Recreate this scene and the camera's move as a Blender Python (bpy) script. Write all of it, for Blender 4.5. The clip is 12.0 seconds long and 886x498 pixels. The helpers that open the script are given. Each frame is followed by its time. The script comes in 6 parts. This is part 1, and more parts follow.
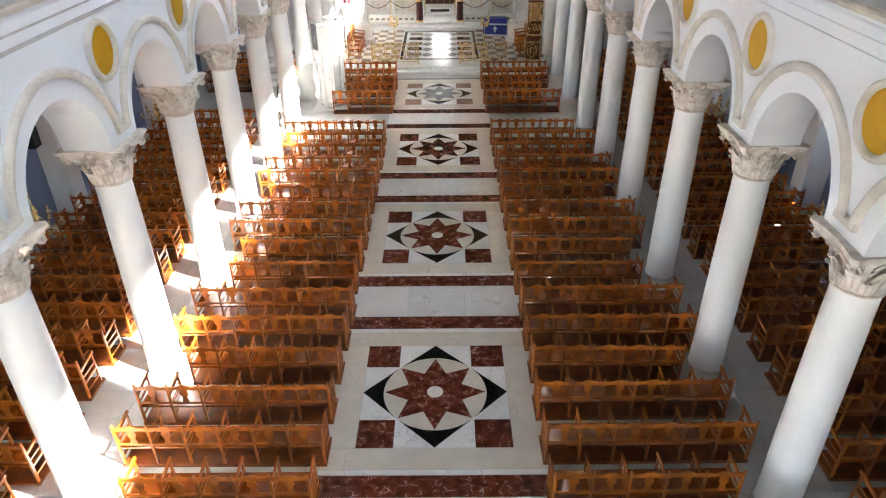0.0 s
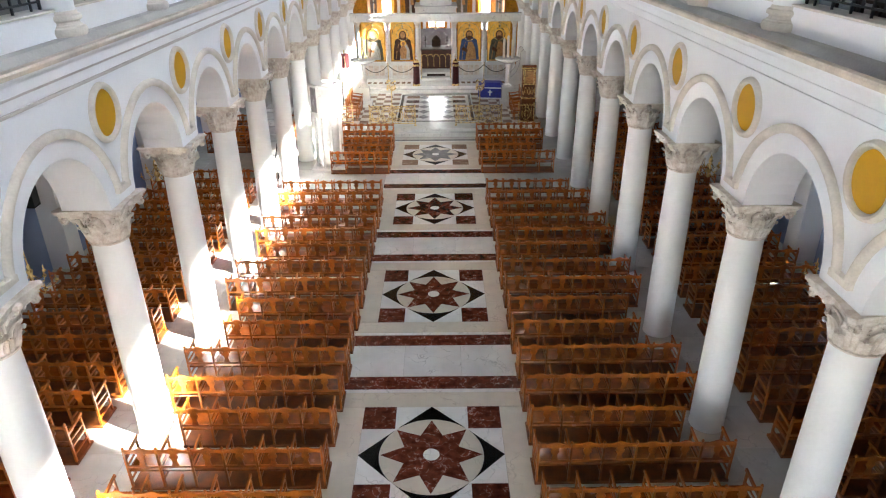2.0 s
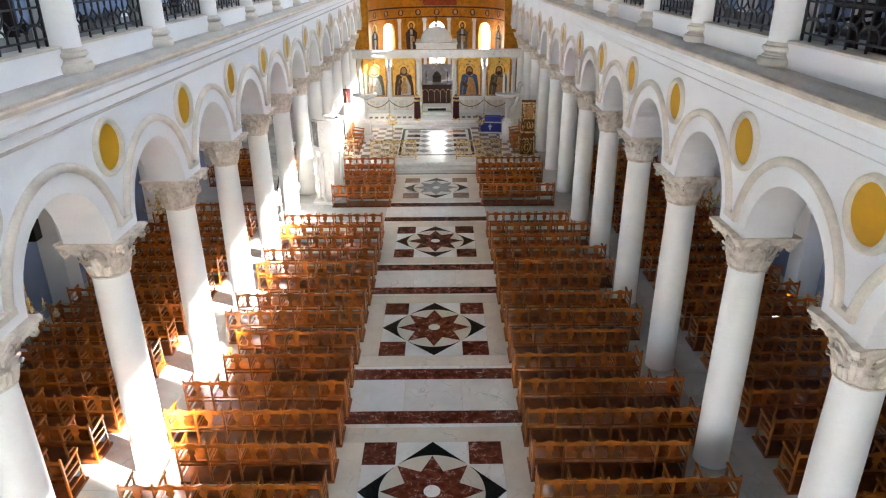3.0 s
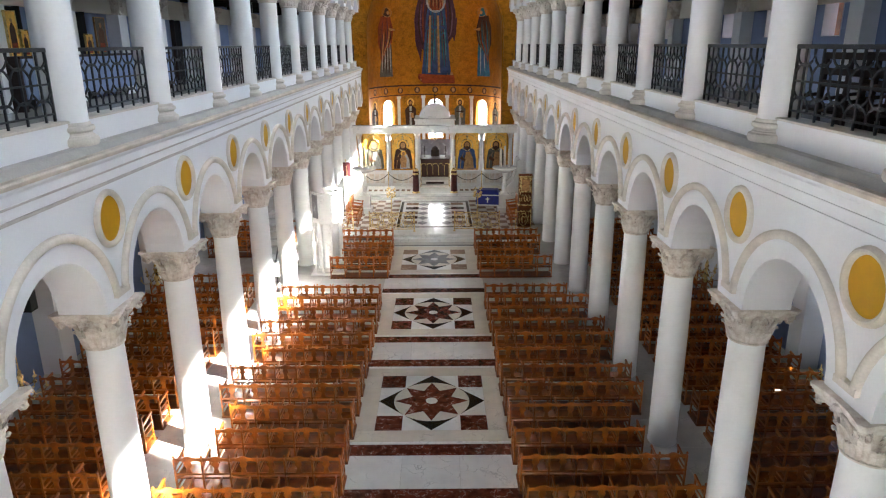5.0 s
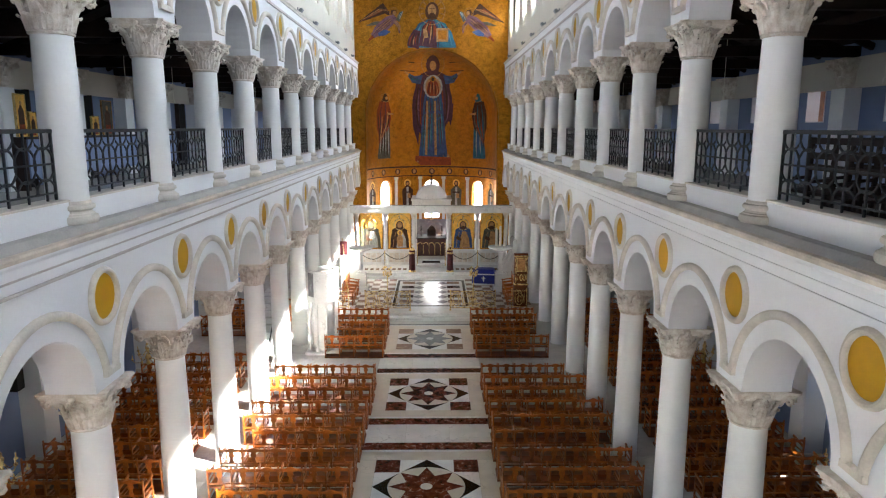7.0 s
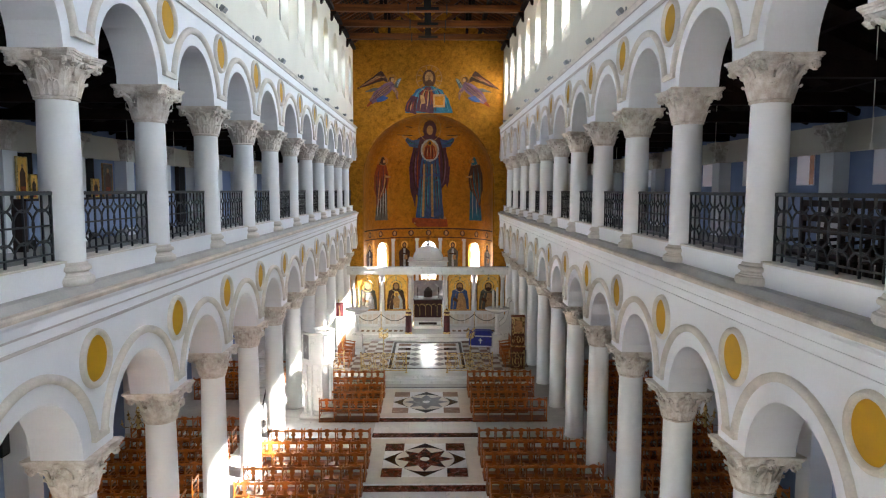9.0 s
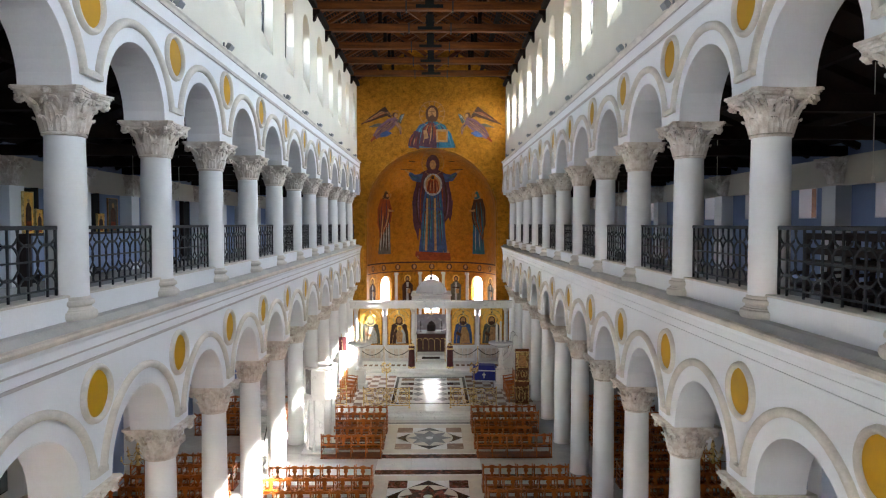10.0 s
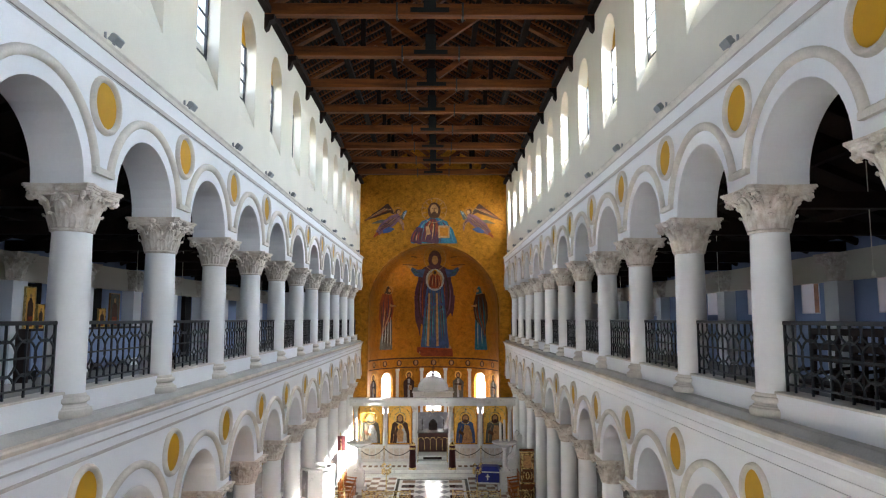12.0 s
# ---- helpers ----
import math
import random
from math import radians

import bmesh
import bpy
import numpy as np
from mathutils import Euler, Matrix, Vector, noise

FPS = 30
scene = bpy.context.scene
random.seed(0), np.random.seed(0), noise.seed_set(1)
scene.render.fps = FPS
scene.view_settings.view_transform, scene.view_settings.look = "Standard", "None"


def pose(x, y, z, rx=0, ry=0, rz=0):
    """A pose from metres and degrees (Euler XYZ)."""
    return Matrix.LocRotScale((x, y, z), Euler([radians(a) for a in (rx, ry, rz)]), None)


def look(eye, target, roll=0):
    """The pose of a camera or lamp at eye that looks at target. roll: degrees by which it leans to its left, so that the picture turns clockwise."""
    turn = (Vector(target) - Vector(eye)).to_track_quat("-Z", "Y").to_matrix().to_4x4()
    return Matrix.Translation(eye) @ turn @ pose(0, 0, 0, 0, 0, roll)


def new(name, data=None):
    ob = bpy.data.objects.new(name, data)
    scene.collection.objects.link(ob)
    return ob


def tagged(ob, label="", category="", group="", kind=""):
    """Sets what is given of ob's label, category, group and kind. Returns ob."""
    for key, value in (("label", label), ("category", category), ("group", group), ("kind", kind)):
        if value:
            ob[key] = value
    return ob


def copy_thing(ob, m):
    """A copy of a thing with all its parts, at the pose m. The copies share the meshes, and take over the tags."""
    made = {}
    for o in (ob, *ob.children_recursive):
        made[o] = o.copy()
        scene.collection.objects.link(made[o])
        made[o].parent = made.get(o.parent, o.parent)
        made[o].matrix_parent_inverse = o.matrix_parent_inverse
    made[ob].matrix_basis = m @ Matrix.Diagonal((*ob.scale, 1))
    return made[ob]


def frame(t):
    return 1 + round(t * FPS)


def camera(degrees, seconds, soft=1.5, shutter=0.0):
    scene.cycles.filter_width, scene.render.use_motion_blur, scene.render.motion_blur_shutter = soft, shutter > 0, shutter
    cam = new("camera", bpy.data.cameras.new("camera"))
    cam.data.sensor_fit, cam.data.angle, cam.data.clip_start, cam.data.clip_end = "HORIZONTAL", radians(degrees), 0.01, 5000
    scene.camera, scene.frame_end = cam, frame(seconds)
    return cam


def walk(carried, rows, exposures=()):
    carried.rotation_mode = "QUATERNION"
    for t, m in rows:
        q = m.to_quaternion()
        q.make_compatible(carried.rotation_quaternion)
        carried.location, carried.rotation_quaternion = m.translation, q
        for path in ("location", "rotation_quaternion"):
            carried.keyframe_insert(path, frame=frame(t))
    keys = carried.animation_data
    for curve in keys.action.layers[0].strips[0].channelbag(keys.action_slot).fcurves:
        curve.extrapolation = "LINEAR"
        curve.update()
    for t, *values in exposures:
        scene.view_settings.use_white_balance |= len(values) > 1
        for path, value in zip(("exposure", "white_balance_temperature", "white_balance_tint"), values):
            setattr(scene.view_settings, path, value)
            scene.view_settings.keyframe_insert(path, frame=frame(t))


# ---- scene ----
cam = camera(67.3, 12.0, soft=1.15)
EYE = (0.22, 0.0, 9.0)
# seconds, turn to the left, tilt up, lean to the right (degrees): the camera hovers and tilts
TURNS = [
    (0, 0.25, -31.17, 0.56),
    (0.5, 0.15, -30.26, 0.53),
    (1, -0.06, -29.21, 0.46),
    (1.5, -0.10, -27.48, 0.42),
    (2, -0.16, -26.12, 0.41),
    (2.5, -0.16, -24.84, 0.40),
    (3, -0.12, -23.29, 0.46),
    (5, -0.35, -17.14, 0.27),
    (5.5, -0.48, -15.84, 0.15),
    (6, -0.60, -14.14, -0.04),
    (6.5, -0.66, -12.36, -0.08),
    (7, -0.72, -10.35, -0.07),
    (9, -1.00, -5.07, -0.12),
    (9.5, -0.92, -3.55, -0.13),
    (10, -0.73, -2.17, 0.00),
    (10.5, -0.68, -0.63, 0.08),
    (11, -0.42, 1.71, 0.11),
    (11.5, -0.45, 3.59, -0.08),
    (12, -0.56, 6.00, 0.00),
]
walk(cam, [(t, pose(*EYE, 90 + up, 0, turn) @ pose(0, 0, 0, 0, 0, -lean)) for t, turn, up, lean in TURNS],
     exposures=[(0.0, 5.80), (3.0, 5.67), (6.0, 5.42), (9.0, 5.25), (12.0, 5.17)])

# ---- daylight ----
SUN = Vector((10.5, -4.95, 14.9)).normalized()
world = bpy.data.worlds.new("sky")
scene.world = world
world.use_nodes = True
wn = world.node_tree
sky = wn.nodes.new("ShaderNodeTexSky")
sky.sky_type, sky.sun_disc = "NISHITA", False
sky.sun_elevation = math.asin(SUN.z)
sky.sun_rotation = math.atan2(SUN.x, SUN.y)
wn.links.new(sky.outputs[0], wn.nodes["Background"].inputs[0])
wn.nodes["Background"].inputs[1].default_value = 0.05

sun = new("sun", bpy.data.lights.new("sun", "SUN"))
sun.data.energy, sun.data.angle, sun.data.color = 5.6, radians(2.2), (1.0, 0.97, 0.92)
sun.matrix_world = look(SUN * 60, (0, 0, 0))


def fill_light(x, y, z, w, h, aim, energy, color=(0.86, 0.93, 1.0)):
    """An area lamp that adds daylight, aimed at a point."""
    ob = new("daylight_fill", bpy.data.lights.new("daylight_fill", "AREA"))
    ob.data.shape, ob.data.size, ob.data.size_y, ob.data.energy, ob.data.color = "RECTANGLE", w, h, energy, color
    ob.matrix_world = look((x, y, z), aim)
    return ob


# long lamps outside the clerestory openings of both sides stand in for the sky
fill_light(6.5, 3.9, 16.5, 27.6, 2.0, (0, 3.9, 10.0), 150, (0.76, 0.88, 1.0))
fill_light(6.5, 30.3, 16.5, 25.0, 2.0, (0, 30.3, 10.0), 200, (0.76, 0.88, 1.0))
fill_light(-6.5, 3.9, 16.5, 27.6, 2.0, (0, 3.9, 10.0), 14, (0.97, 0.96, 0.95))
fill_light(-6.5, 30.3, 16.5, 25.0, 2.0, (0, 30.3, 10.0), 22, (0.97, 0.96, 0.95))
# added fill from behind the camera, in an assumed west opening
fill_light(0, -9.9, 3.4, 5.0, 4.8, (0, 30, 2.4), 3, (1.0, 0.97, 0.93))


# ---- materials ----
def material(name, color, rough=0.6, metal=0.0, vary=0.12, scale=3.0, fine=40.0, bump=0.1, other=None, island=False, coat=0.0, stretch=None, spec=0.5):
    """A surface with two scales of variation and a fine relief. other: the colour of stains."""
    m = bpy.data.materials.new(name)
    m.use_nodes = True
    nt = m.node_tree
    b = nt.nodes["Principled BSDF"]
    geo = nt.nodes.new("ShaderNodeNewGeometry")
    big, small = nt.nodes.new("ShaderNodeTexNoise"), nt.nodes.new("ShaderNodeTexNoise")
    big.inputs["Scale"].default_value, big.inputs["Detail"].default_value = scale, 5
    small.inputs["Scale"].default_value, small.inputs["Detail"].default_value = fine, 3
    place = geo.outputs["Position"]
    if stretch:                                        # grain drawn out along one axis
        mp = nt.nodes.new("ShaderNodeMapping")
        mp.inputs["Scale"].default_value = stretch
        nt.links.new(place, mp.inputs["Vector"])
        place = mp.outputs[0]
    for n in (big, small):
        nt.links.new(place, n.inputs["Vector"])
    ramp = nt.nodes.new("ShaderNodeValToRGB")
    dark = other or tuple(c * (1 - vary * 1.6) for c in color)
    light = tuple(min(1, c * (1 + vary)) for c in color)
    ramp.color_ramp.elements[0].position, ramp.color_ramp.elements[0].color = 0.3, (*dark, 1)
    ramp.color_ramp.elements[1].position, ramp.color_ramp.elements[1].color = 0.62, (*light, 1)
    mix = nt.nodes.new("ShaderNodeMath")
    mix.operation, mix.inputs[1].default_value = "MULTIPLY_ADD", 0.3
    nt.links.new(small.outputs[0], mix.inputs[0])
    add = nt.nodes.new("ShaderNodeMath")
    add.operation, add.inputs[1].default_value = "MULTIPLY", 0.7
    nt.links.new(big.outputs[0], add.inputs[0])
    nt.links.new(add.outputs[0], mix.inputs[2])
    nt.links.new(mix.outputs[0], ramp.inputs[0])
    out = ramp.outputs[0]
    if island:
        info = nt.nodes.new("ShaderNodeObjectInfo")
        hsv = nt.nodes.new("ShaderNodeHueSaturation")
        mr = nt.nodes.new("ShaderNodeMapRange")
        mr.inputs[3].default_value, mr.inputs[4].default_value = 0.78, 1.22
        nt.links.new(info.outputs["Random"], mr.inputs[0])
        nt.links.new(mr.outputs[0], hsv.inputs["Value"])
        nt.links.new(out, hsv.inputs["Color"])
        out = hsv.outputs[0]
    nt.links.new(out, b.inputs["Base Color"])
    rr = nt.nodes.new("ShaderNodeMapRange")
    rr.inputs[3].default_value, rr.inputs[4].default_value = max(0.03, rough - 0.1), min(1, rough + 0.1)
    nt.links.new(big.outputs[0], rr.inputs[0])
    nt.links.new(rr.outputs[0], b.inputs["Roughness"])
    b.inputs["Metallic"].default_value = metal
    b.inputs["Coat Weight"].default_value = coat
    b.inputs["Specular IOR Level"].default_value = spec
    if bump:
        bp = nt.nodes.new("ShaderNodeBump")
        bp.inputs["Strength"].default_value, bp.inputs["Distance"].default_value = bump, 0.02
        nt.links.new(small.outputs[0], bp.inputs["Height"])
        nt.links.new(bp.outputs[0], b.inputs["Normal"])
    return m


def veined(name, color, vein, rough=0.2, scale=2.2, width=0.06, cloud=0.25, vein_scale=1.6, slab=0.0):
    """Polished marble: clouds and thin wandering veins; slab: how much one slab differs from the next."""
    m = bpy.data.materials.new(name)
    m.use_nodes = True
    nt = m.node_tree
    b = nt.nodes["Principled BSDF"]
    geo = nt.nodes.new("ShaderNodeNewGeometry")
    info = nt.nodes.new("ShaderNodeObjectInfo")
    shift = nt.nodes.new("ShaderNodeVectorMath")
    shift.operation = "ADD"
    sc = nt.nodes.new("ShaderNodeMath")
    sc.operation, sc.inputs[1].default_value = "MULTIPLY", 37.0
    nt.links.new(info.outputs["Random"], sc.inputs[0])
    nt.links.new(geo.outputs["Position"], shift.inputs[0])
    nt.links.new(sc.outputs[0], shift.inputs[1])
    warp = nt.nodes.new("ShaderNodeTexNoise")
    warp.inputs["Scale"].default_value, warp.inputs["Detail"].default_value = scale, 6
    nt.links.new(shift.outputs[0], warp.inputs["Vector"])
    bend = nt.nodes.new("ShaderNodeTexNoise")          # bends the vein lines
    bend.inputs["Scale"].default_value, bend.inputs["Detail"].default_value = vein_scale * 1.3, 4
    nt.links.new(shift.outputs[0], bend.inputs["Vector"])
    push = nt.nodes.new("ShaderNodeVectorMath")
    push.operation = "MULTIPLY_ADD"
    push.inputs[1].default_value = (1.7 / vein_scale,) * 3
    nt.links.new(bend.outputs["Color"], push.inputs[0])
    nt.links.new(shift.outputs[0], push.inputs[2])
    ab = nt.nodes.new("ShaderNodeTexVoronoi")
    ab.feature = "DISTANCE_TO_EDGE"
    ab.inputs["Scale"].default_value = vein_scale
    nt.links.new(push.outputs[0], ab.inputs["Vector"])
    vr = nt.nodes.new("ShaderNodeMapRange")
    vr.inputs[1].default_value, vr.inputs[2].default_value = 0.0, width
    vr.inputs[3].default_value, vr.inputs[4].default_value = 0.85, 0.0
    nt.links.new(ab.outputs[0], vr.inputs[0])
    ramp = nt.nodes.new("ShaderNodeValToRGB")
    ramp.color_ramp.elements[0].position, ramp.color_ramp.elements[0].color = 0.3, (*[c * (1 - cloud) for c in color], 1)
    ramp.color_ramp.elements[1].position, ramp.color_ramp.elements[1].color = 0.7, (*[min(1, c * (1 + cloud * 0.5)) for c in color], 1)
    nt.links.new(warp.outputs[0], ramp.inputs[0])
    mul = nt.nodes.new("ShaderNodeMath")
    mul.operation = "MULTIPLY"
    gap = nt.nodes.new("ShaderNodeMapRange")           # the veins fade out in places
    gap.inputs[1].default_value, gap.inputs[2].default_value = 0.46, 0.62
    nt.links.new(warp.outputs[0], gap.inputs[0])
    nt.links.new(vr.outputs[0], mul.inputs[0])
    nt.links.new(gap.outputs[0], mul.inputs[1])
    mx = nt.nodes.new("ShaderNodeMix")
    mx.data_type = "RGBA"
    nt.links.new(mul.outputs[0], mx.inputs[0])
    nt.links.new(ramp.outputs[0], mx.inputs[6])
    mx.inputs[7].default_value = (*vein, 1)
    out = mx.outputs[2]
    if slab:
        hsv = nt.nodes.new("ShaderNodeHueSaturation")
        mr = nt.nodes.new("ShaderNodeMapRange")
        mr.inputs[3].default_value, mr.inputs[4].default_value = 1 - slab, 1 + slab
        nt.links.new(info.outputs["Random"], mr.inputs[0])
        nt.links.new(mr.outputs[0], hsv.inputs["Value"])
        nt.links.new(out, hsv.inputs["Color"])
        out = hsv.outputs[0]
    nt.links.new(out, b.inputs["Base Color"])
    b.inputs["Roughness"].default_value = rough
    return m


PLASTER = material("white_plaster", (0.80, 0.80, 0.81), 0.75, vary=0.03, scale=0.6, fine=25, bump=0.06)
CLERE = material("cream_plaster", (0.71, 0.665, 0.575), 0.8, vary=0.04, scale=0.5, fine=25, bump=0.06)
STUCCO = material("cream_stone_trim", (0.64, 0.59, 0.52), 0.7, vary=0.12, scale=2.5, fine=30, bump=0.2)
CARVED = material("carved_limestone", (0.72, 0.67, 0.61), 0.7, vary=0.1, scale=7, fine=50, bump=0.3, other=(0.52, 0.42, 0.33))
SHAFT = material("painted_column", (0.84, 0.84, 0.83), 0.4, vary=0.03, scale=1.2, fine=18, bump=0.05)
LEDGE = material("dusty_stone_ledge", (0.43, 0.41, 0.38), 0.7, vary=0.12, scale=1.5, fine=30, bump=0.15)
LIP = material("tan_stone_lip", (0.62, 0.54, 0.45), 0.6, vary=0.15, scale=2.5, fine=30, bump=0.15)
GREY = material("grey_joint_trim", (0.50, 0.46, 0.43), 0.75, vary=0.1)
YELLOW = material("ochre_disc", (0.53, 0.275, 0.006), 0.6, spec=0.25, vary=0.05, scale=4, fine=30, bump=0.08)
# blue daylight and the gallery's dimness are put into this wall colour
BLUEWALL = material("blue_daylit_plaster", (0.22, 0.285, 0.46), 0.8, vary=0.06, scale=0.7, fine=20, bump=0.06)
OAK = material("orange_varnished_wood", (0.36, 0.095, 0.009), 0.34, vary=0.35, scale=5, fine=60, bump=0.08, island=True, coat=0.10, spec=0.3)
BEAM = material("brown_timber", (0.115, 0.034, 0.006), 0.7, spec=0.25, vary=0.45, scale=2.0, fine=30, bump=0.25, stretch=(0.25, 2.0, 3.0))
# dark timber taken to near black, with the roofs' deep shade in its colour
BEAMDARK = material("dark_shaded_timber", (0.012, 0.006, 0.004), 0.85, spec=0.15, vary=0.35, scale=2.0, fine=30, bump=0.25)
# boards coloured dark for the shade in the gaps between the beams
DECK = material("shaded_roof_boards", (0.022, 0.009, 0.004), 0.85, spec=0.2, vary=0.3, scale=2, fine=30, bump=0.2)
IRON = material("black_iron", (0.035, 0.035, 0.038), 0.5, metal=0.6, vary=0.2, bump=0.1)
STEEL = material("grey_lamp_metal", (0.28, 0.29, 0.30), 0.45, metal=0.5, vary=0.1, bump=0.03)
BRASS = material("polished_brass", (0.66, 0.48, 0.21), 0.28, metal=1.0, vary=0.15, scale=8, bump=0.05)
WHITEM = veined("white_marble", (0.80, 0.79, 0.77), (0.45, 0.44, 0.43), 0.16, cloud=0.10, slab=0.05, width=0.03)
CREAM = veined("cream_marble", (0.70, 0.64, 0.55), (0.50, 0.44, 0.37), 0.16, cloud=0.10, slab=0.05, width=0.03)
RED = veined("red_marble", (0.150, 0.036, 0.020), (0.62, 0.48, 0.42), 0.14, scale=6.0, cloud=0.6, vein_scale=4.2, width=0.035, slab=0.15)
GREEN = veined("black_green_marble", (0.008, 0.014, 0.014), (0.06, 0.08, 0.08), 0.14, scale=3.0, cloud=0.4, width=0.01)
GREYM = veined("grey_marble", (0.26, 0.25, 0.26), (0.5, 0.5, 0.5), 0.16, cloud=0.25, slab=0.1)
BROWNM = veined("brown_marble", (0.30, 0.20, 0.15), (0.5, 0.4, 0.3), 0.16, cloud=0.3, slab=0.1)
AISLEM = veined("pale_aisle_marble", (0.58, 0.56, 0.53), (0.40, 0.39, 0.37), 0.18, cloud=0.12, slab=0.06, width=0.03)
VELVET = material("crimson_velvet", (0.06, 0.006, 0.008), 0.85, vary=0.3, scale=8, bump=0.2)
BLUECLOTH = material("royal_blue_cloth", (0.006, 0.014, 0.21), 0.6, vary=0.25, scale=6, bump=0.2)
SILVER = material("silver_braid", (0.7, 0.7, 0.68), 0.35, metal=0.8, vary=0.1)
WAX = material("ivory_wax", (0.82, 0.78, 0.68), 0.5, vary=0.04)
DARK = material("dark_walnut", (0.022, 0.011, 0.008), 0.6, spec=0.3, vary=0.3, scale=5)
BLACK = material("black_plastic", (0.008, 0.008, 0.008), 0.8, spec=0.25, vary=0.2)
ALTAR = material("carved_red_brown_wood", (0.055, 0.014, 0.009), 0.5, vary=0.35, scale=8, fine=40, bump=0.3)
SEATW = material("polished_seat_wood", (0.22, 0.056, 0.007), 0.24, vary=0.35, scale=5, fine=60, bump=0.05, island=True, coat=0.2, spec=0.5)
# chair wood darkened for the shade under the seats
KICK = material("wood_in_seat_shade", (0.19, 0.052, 0.009), 0.5, vary=0.4, scale=4, fine=50, bump=0.1, island=True, spec=0.3)
TILE = material("roof_tile", (0.28, 0.12, 0.05), 0.8, vary=0.3, scale=6, fine=25, bump=0.3)


def mosaic(name, color, rough, metal, grout=0.55, size=22.0, relief=0.35):
    """Small glass cubes: each tessera has a tone and a tilt of its own."""
    m = bpy.data.materials.new(name)
    m.use_nodes = True
    nt = m.node_tree
    b = nt.nodes["Principled BSDF"]
    geo = nt.nodes.new("ShaderNodeNewGeometry")
    vor = nt.nodes.new("ShaderNodeTexVoronoi")
    vor.inputs["Scale"].default_value = size
    nt.links.new(geo.outputs["Position"], vor.inputs["Vector"])
    cl = nt.nodes.new("ShaderNodeTexNoise")
    cl.inputs["Scale"].default_value, cl.inputs["Detail"].default_value = 3.2, 2
    nt.links.new(geo.outputs["Position"], cl.inputs["Vector"])
    sep = nt.nodes.new("ShaderNodeSeparateColor")
    nt.links.new(vor.outputs["Color"], sep.inputs[0])
    mr = nt.nodes.new("ShaderNodeMath")
    mr.operation, mr.inputs[1].default_value = "MULTIPLY_ADD", 0.5
    nt.links.new(sep.outputs[0], mr.inputs[0])
    nt.links.new(cl.outputs[0], mr.inputs[2])
    ramp = nt.nodes.new("ShaderNodeValToRGB")
    ramp.color_ramp.elements[0].position, ramp.color_ramp.elements[0].color = 0.3, (*[c * grout for c in color], 1)
    ramp.color_ramp.elements[1].position, ramp.color_ramp.elements[1].color = 1.0, (*[min(1, c * 1.35) for c in color], 1)
    nt.links.new(mr.outputs[0], ramp.inputs[0])
    nt.links.new(ramp.outputs[0], b.inputs["Base Color"])
    b.inputs["Roughness"].default_value, b.inputs["Metallic"].default_value = rough, metal
    b.inputs["Specular IOR Level"].default_value = 0.25
    bp = nt.nodes.new("ShaderNodeBump")
    bp.inputs["Strength"].default_value, bp.inputs["Distance"].default_value = relief, 0.02
    nt.links.new(sep.outputs[1], bp.inputs["Height"])
    nt.links.new(bp.outputs[0], b.inputs["Normal"])
    return m


GOLD = mosaic("gold_mosaic", (0.40, 0.172, 0.017), 0.34, 0.75, grout=0.45, relief=0.7)
GOLDDEEP = mosaic("amber_gold_mosaic", (0.42, 0.16, 0.014), 0.40, 0.65, grout=0.6, relief=0.5)
ICONGOLD = mosaic("icon_gold_leaf", (0.74, 0.43, 0.085), 0.45, 0.3, grout=0.8, size=60)
BLUEM = mosaic("blue_mosaic", (0.045, 0.078, 0.19), 0.6, 0.0)
TEALM = mosaic("teal_mosaic", (0.022, 0.12, 0.18), 0.6, 0.0)
PURPLEM = mosaic("purple_mosaic", (0.080, 0.028, 0.042), 0.6, 0.0)
REDM = mosaic("red_mosaic", (0.24, 0.042, 0.010), 0.6, 0.0)
SKINM = mosaic("ochre_mosaic", (0.40, 0.21, 0.085), 0.6, 0.0)
BROWNMOS = mosaic("brown_mosaic", (0.055, 0.022, 0.012), 0.6, 0.0)
LILACM = mosaic("lilac_mosaic", (0.17, 0.085, 0.115), 0.6, 0.0)
AQUAM = mosaic("aqua_mosaic", (0.07, 0.21, 0.28), 0.6, 0.0)
HAIRM = mosaic("chestnut_mosaic", (0.085, 0.036, 0.017), 0.6, 0.0)
PALEM = mosaic("pale_mosaic", (0.36, 0.35, 0.33), 0.6, 0.0)
GREYMOS = mosaic("grey_mosaic", (0.10, 0.09, 0.065), 0.6, 0.0)


def glass_material():
    m = bpy.data.materials.new("window_glass")
    m.use_nodes = True
    nt = m.node_tree
    tr, gl, mx = nt.nodes.new("ShaderNodeBsdfTransparent"), nt.nodes.new("ShaderNodeBsdfGlossy"), nt.nodes.new("ShaderNodeMixShader")
    tr.inputs[0].default_value = (0.93, 0.96, 0.97, 1)
    gl.inputs["Roughness"].default_value = 0.05
    mx.inputs[0].default_value = 0.06
    nt.links.new(tr.outputs[0], mx.inputs[1])
    nt.links.new(gl.outputs[0], mx.inputs[2])
    nt.links.new(mx.outputs[0], nt.nodes["Material Output"].inputs[0])
    return m


GLASS = glass_material()
# diffusing white sheet, added only to block one window's sunbeam
BEAMSTOP = bpy.data.materials.new("beam_stop_pane")
BEAMSTOP.use_nodes = True
scatter = BEAMSTOP.node_tree.nodes.new("ShaderNodeBsdfTranslucent")
scatter.inputs[0].default_value = (0.85, 0.88, 0.90, 1)
BEAMSTOP.node_tree.links.new(scatter.outputs[0], BEAMSTOP.node_tree.nodes["Material Output"].inputs[0])


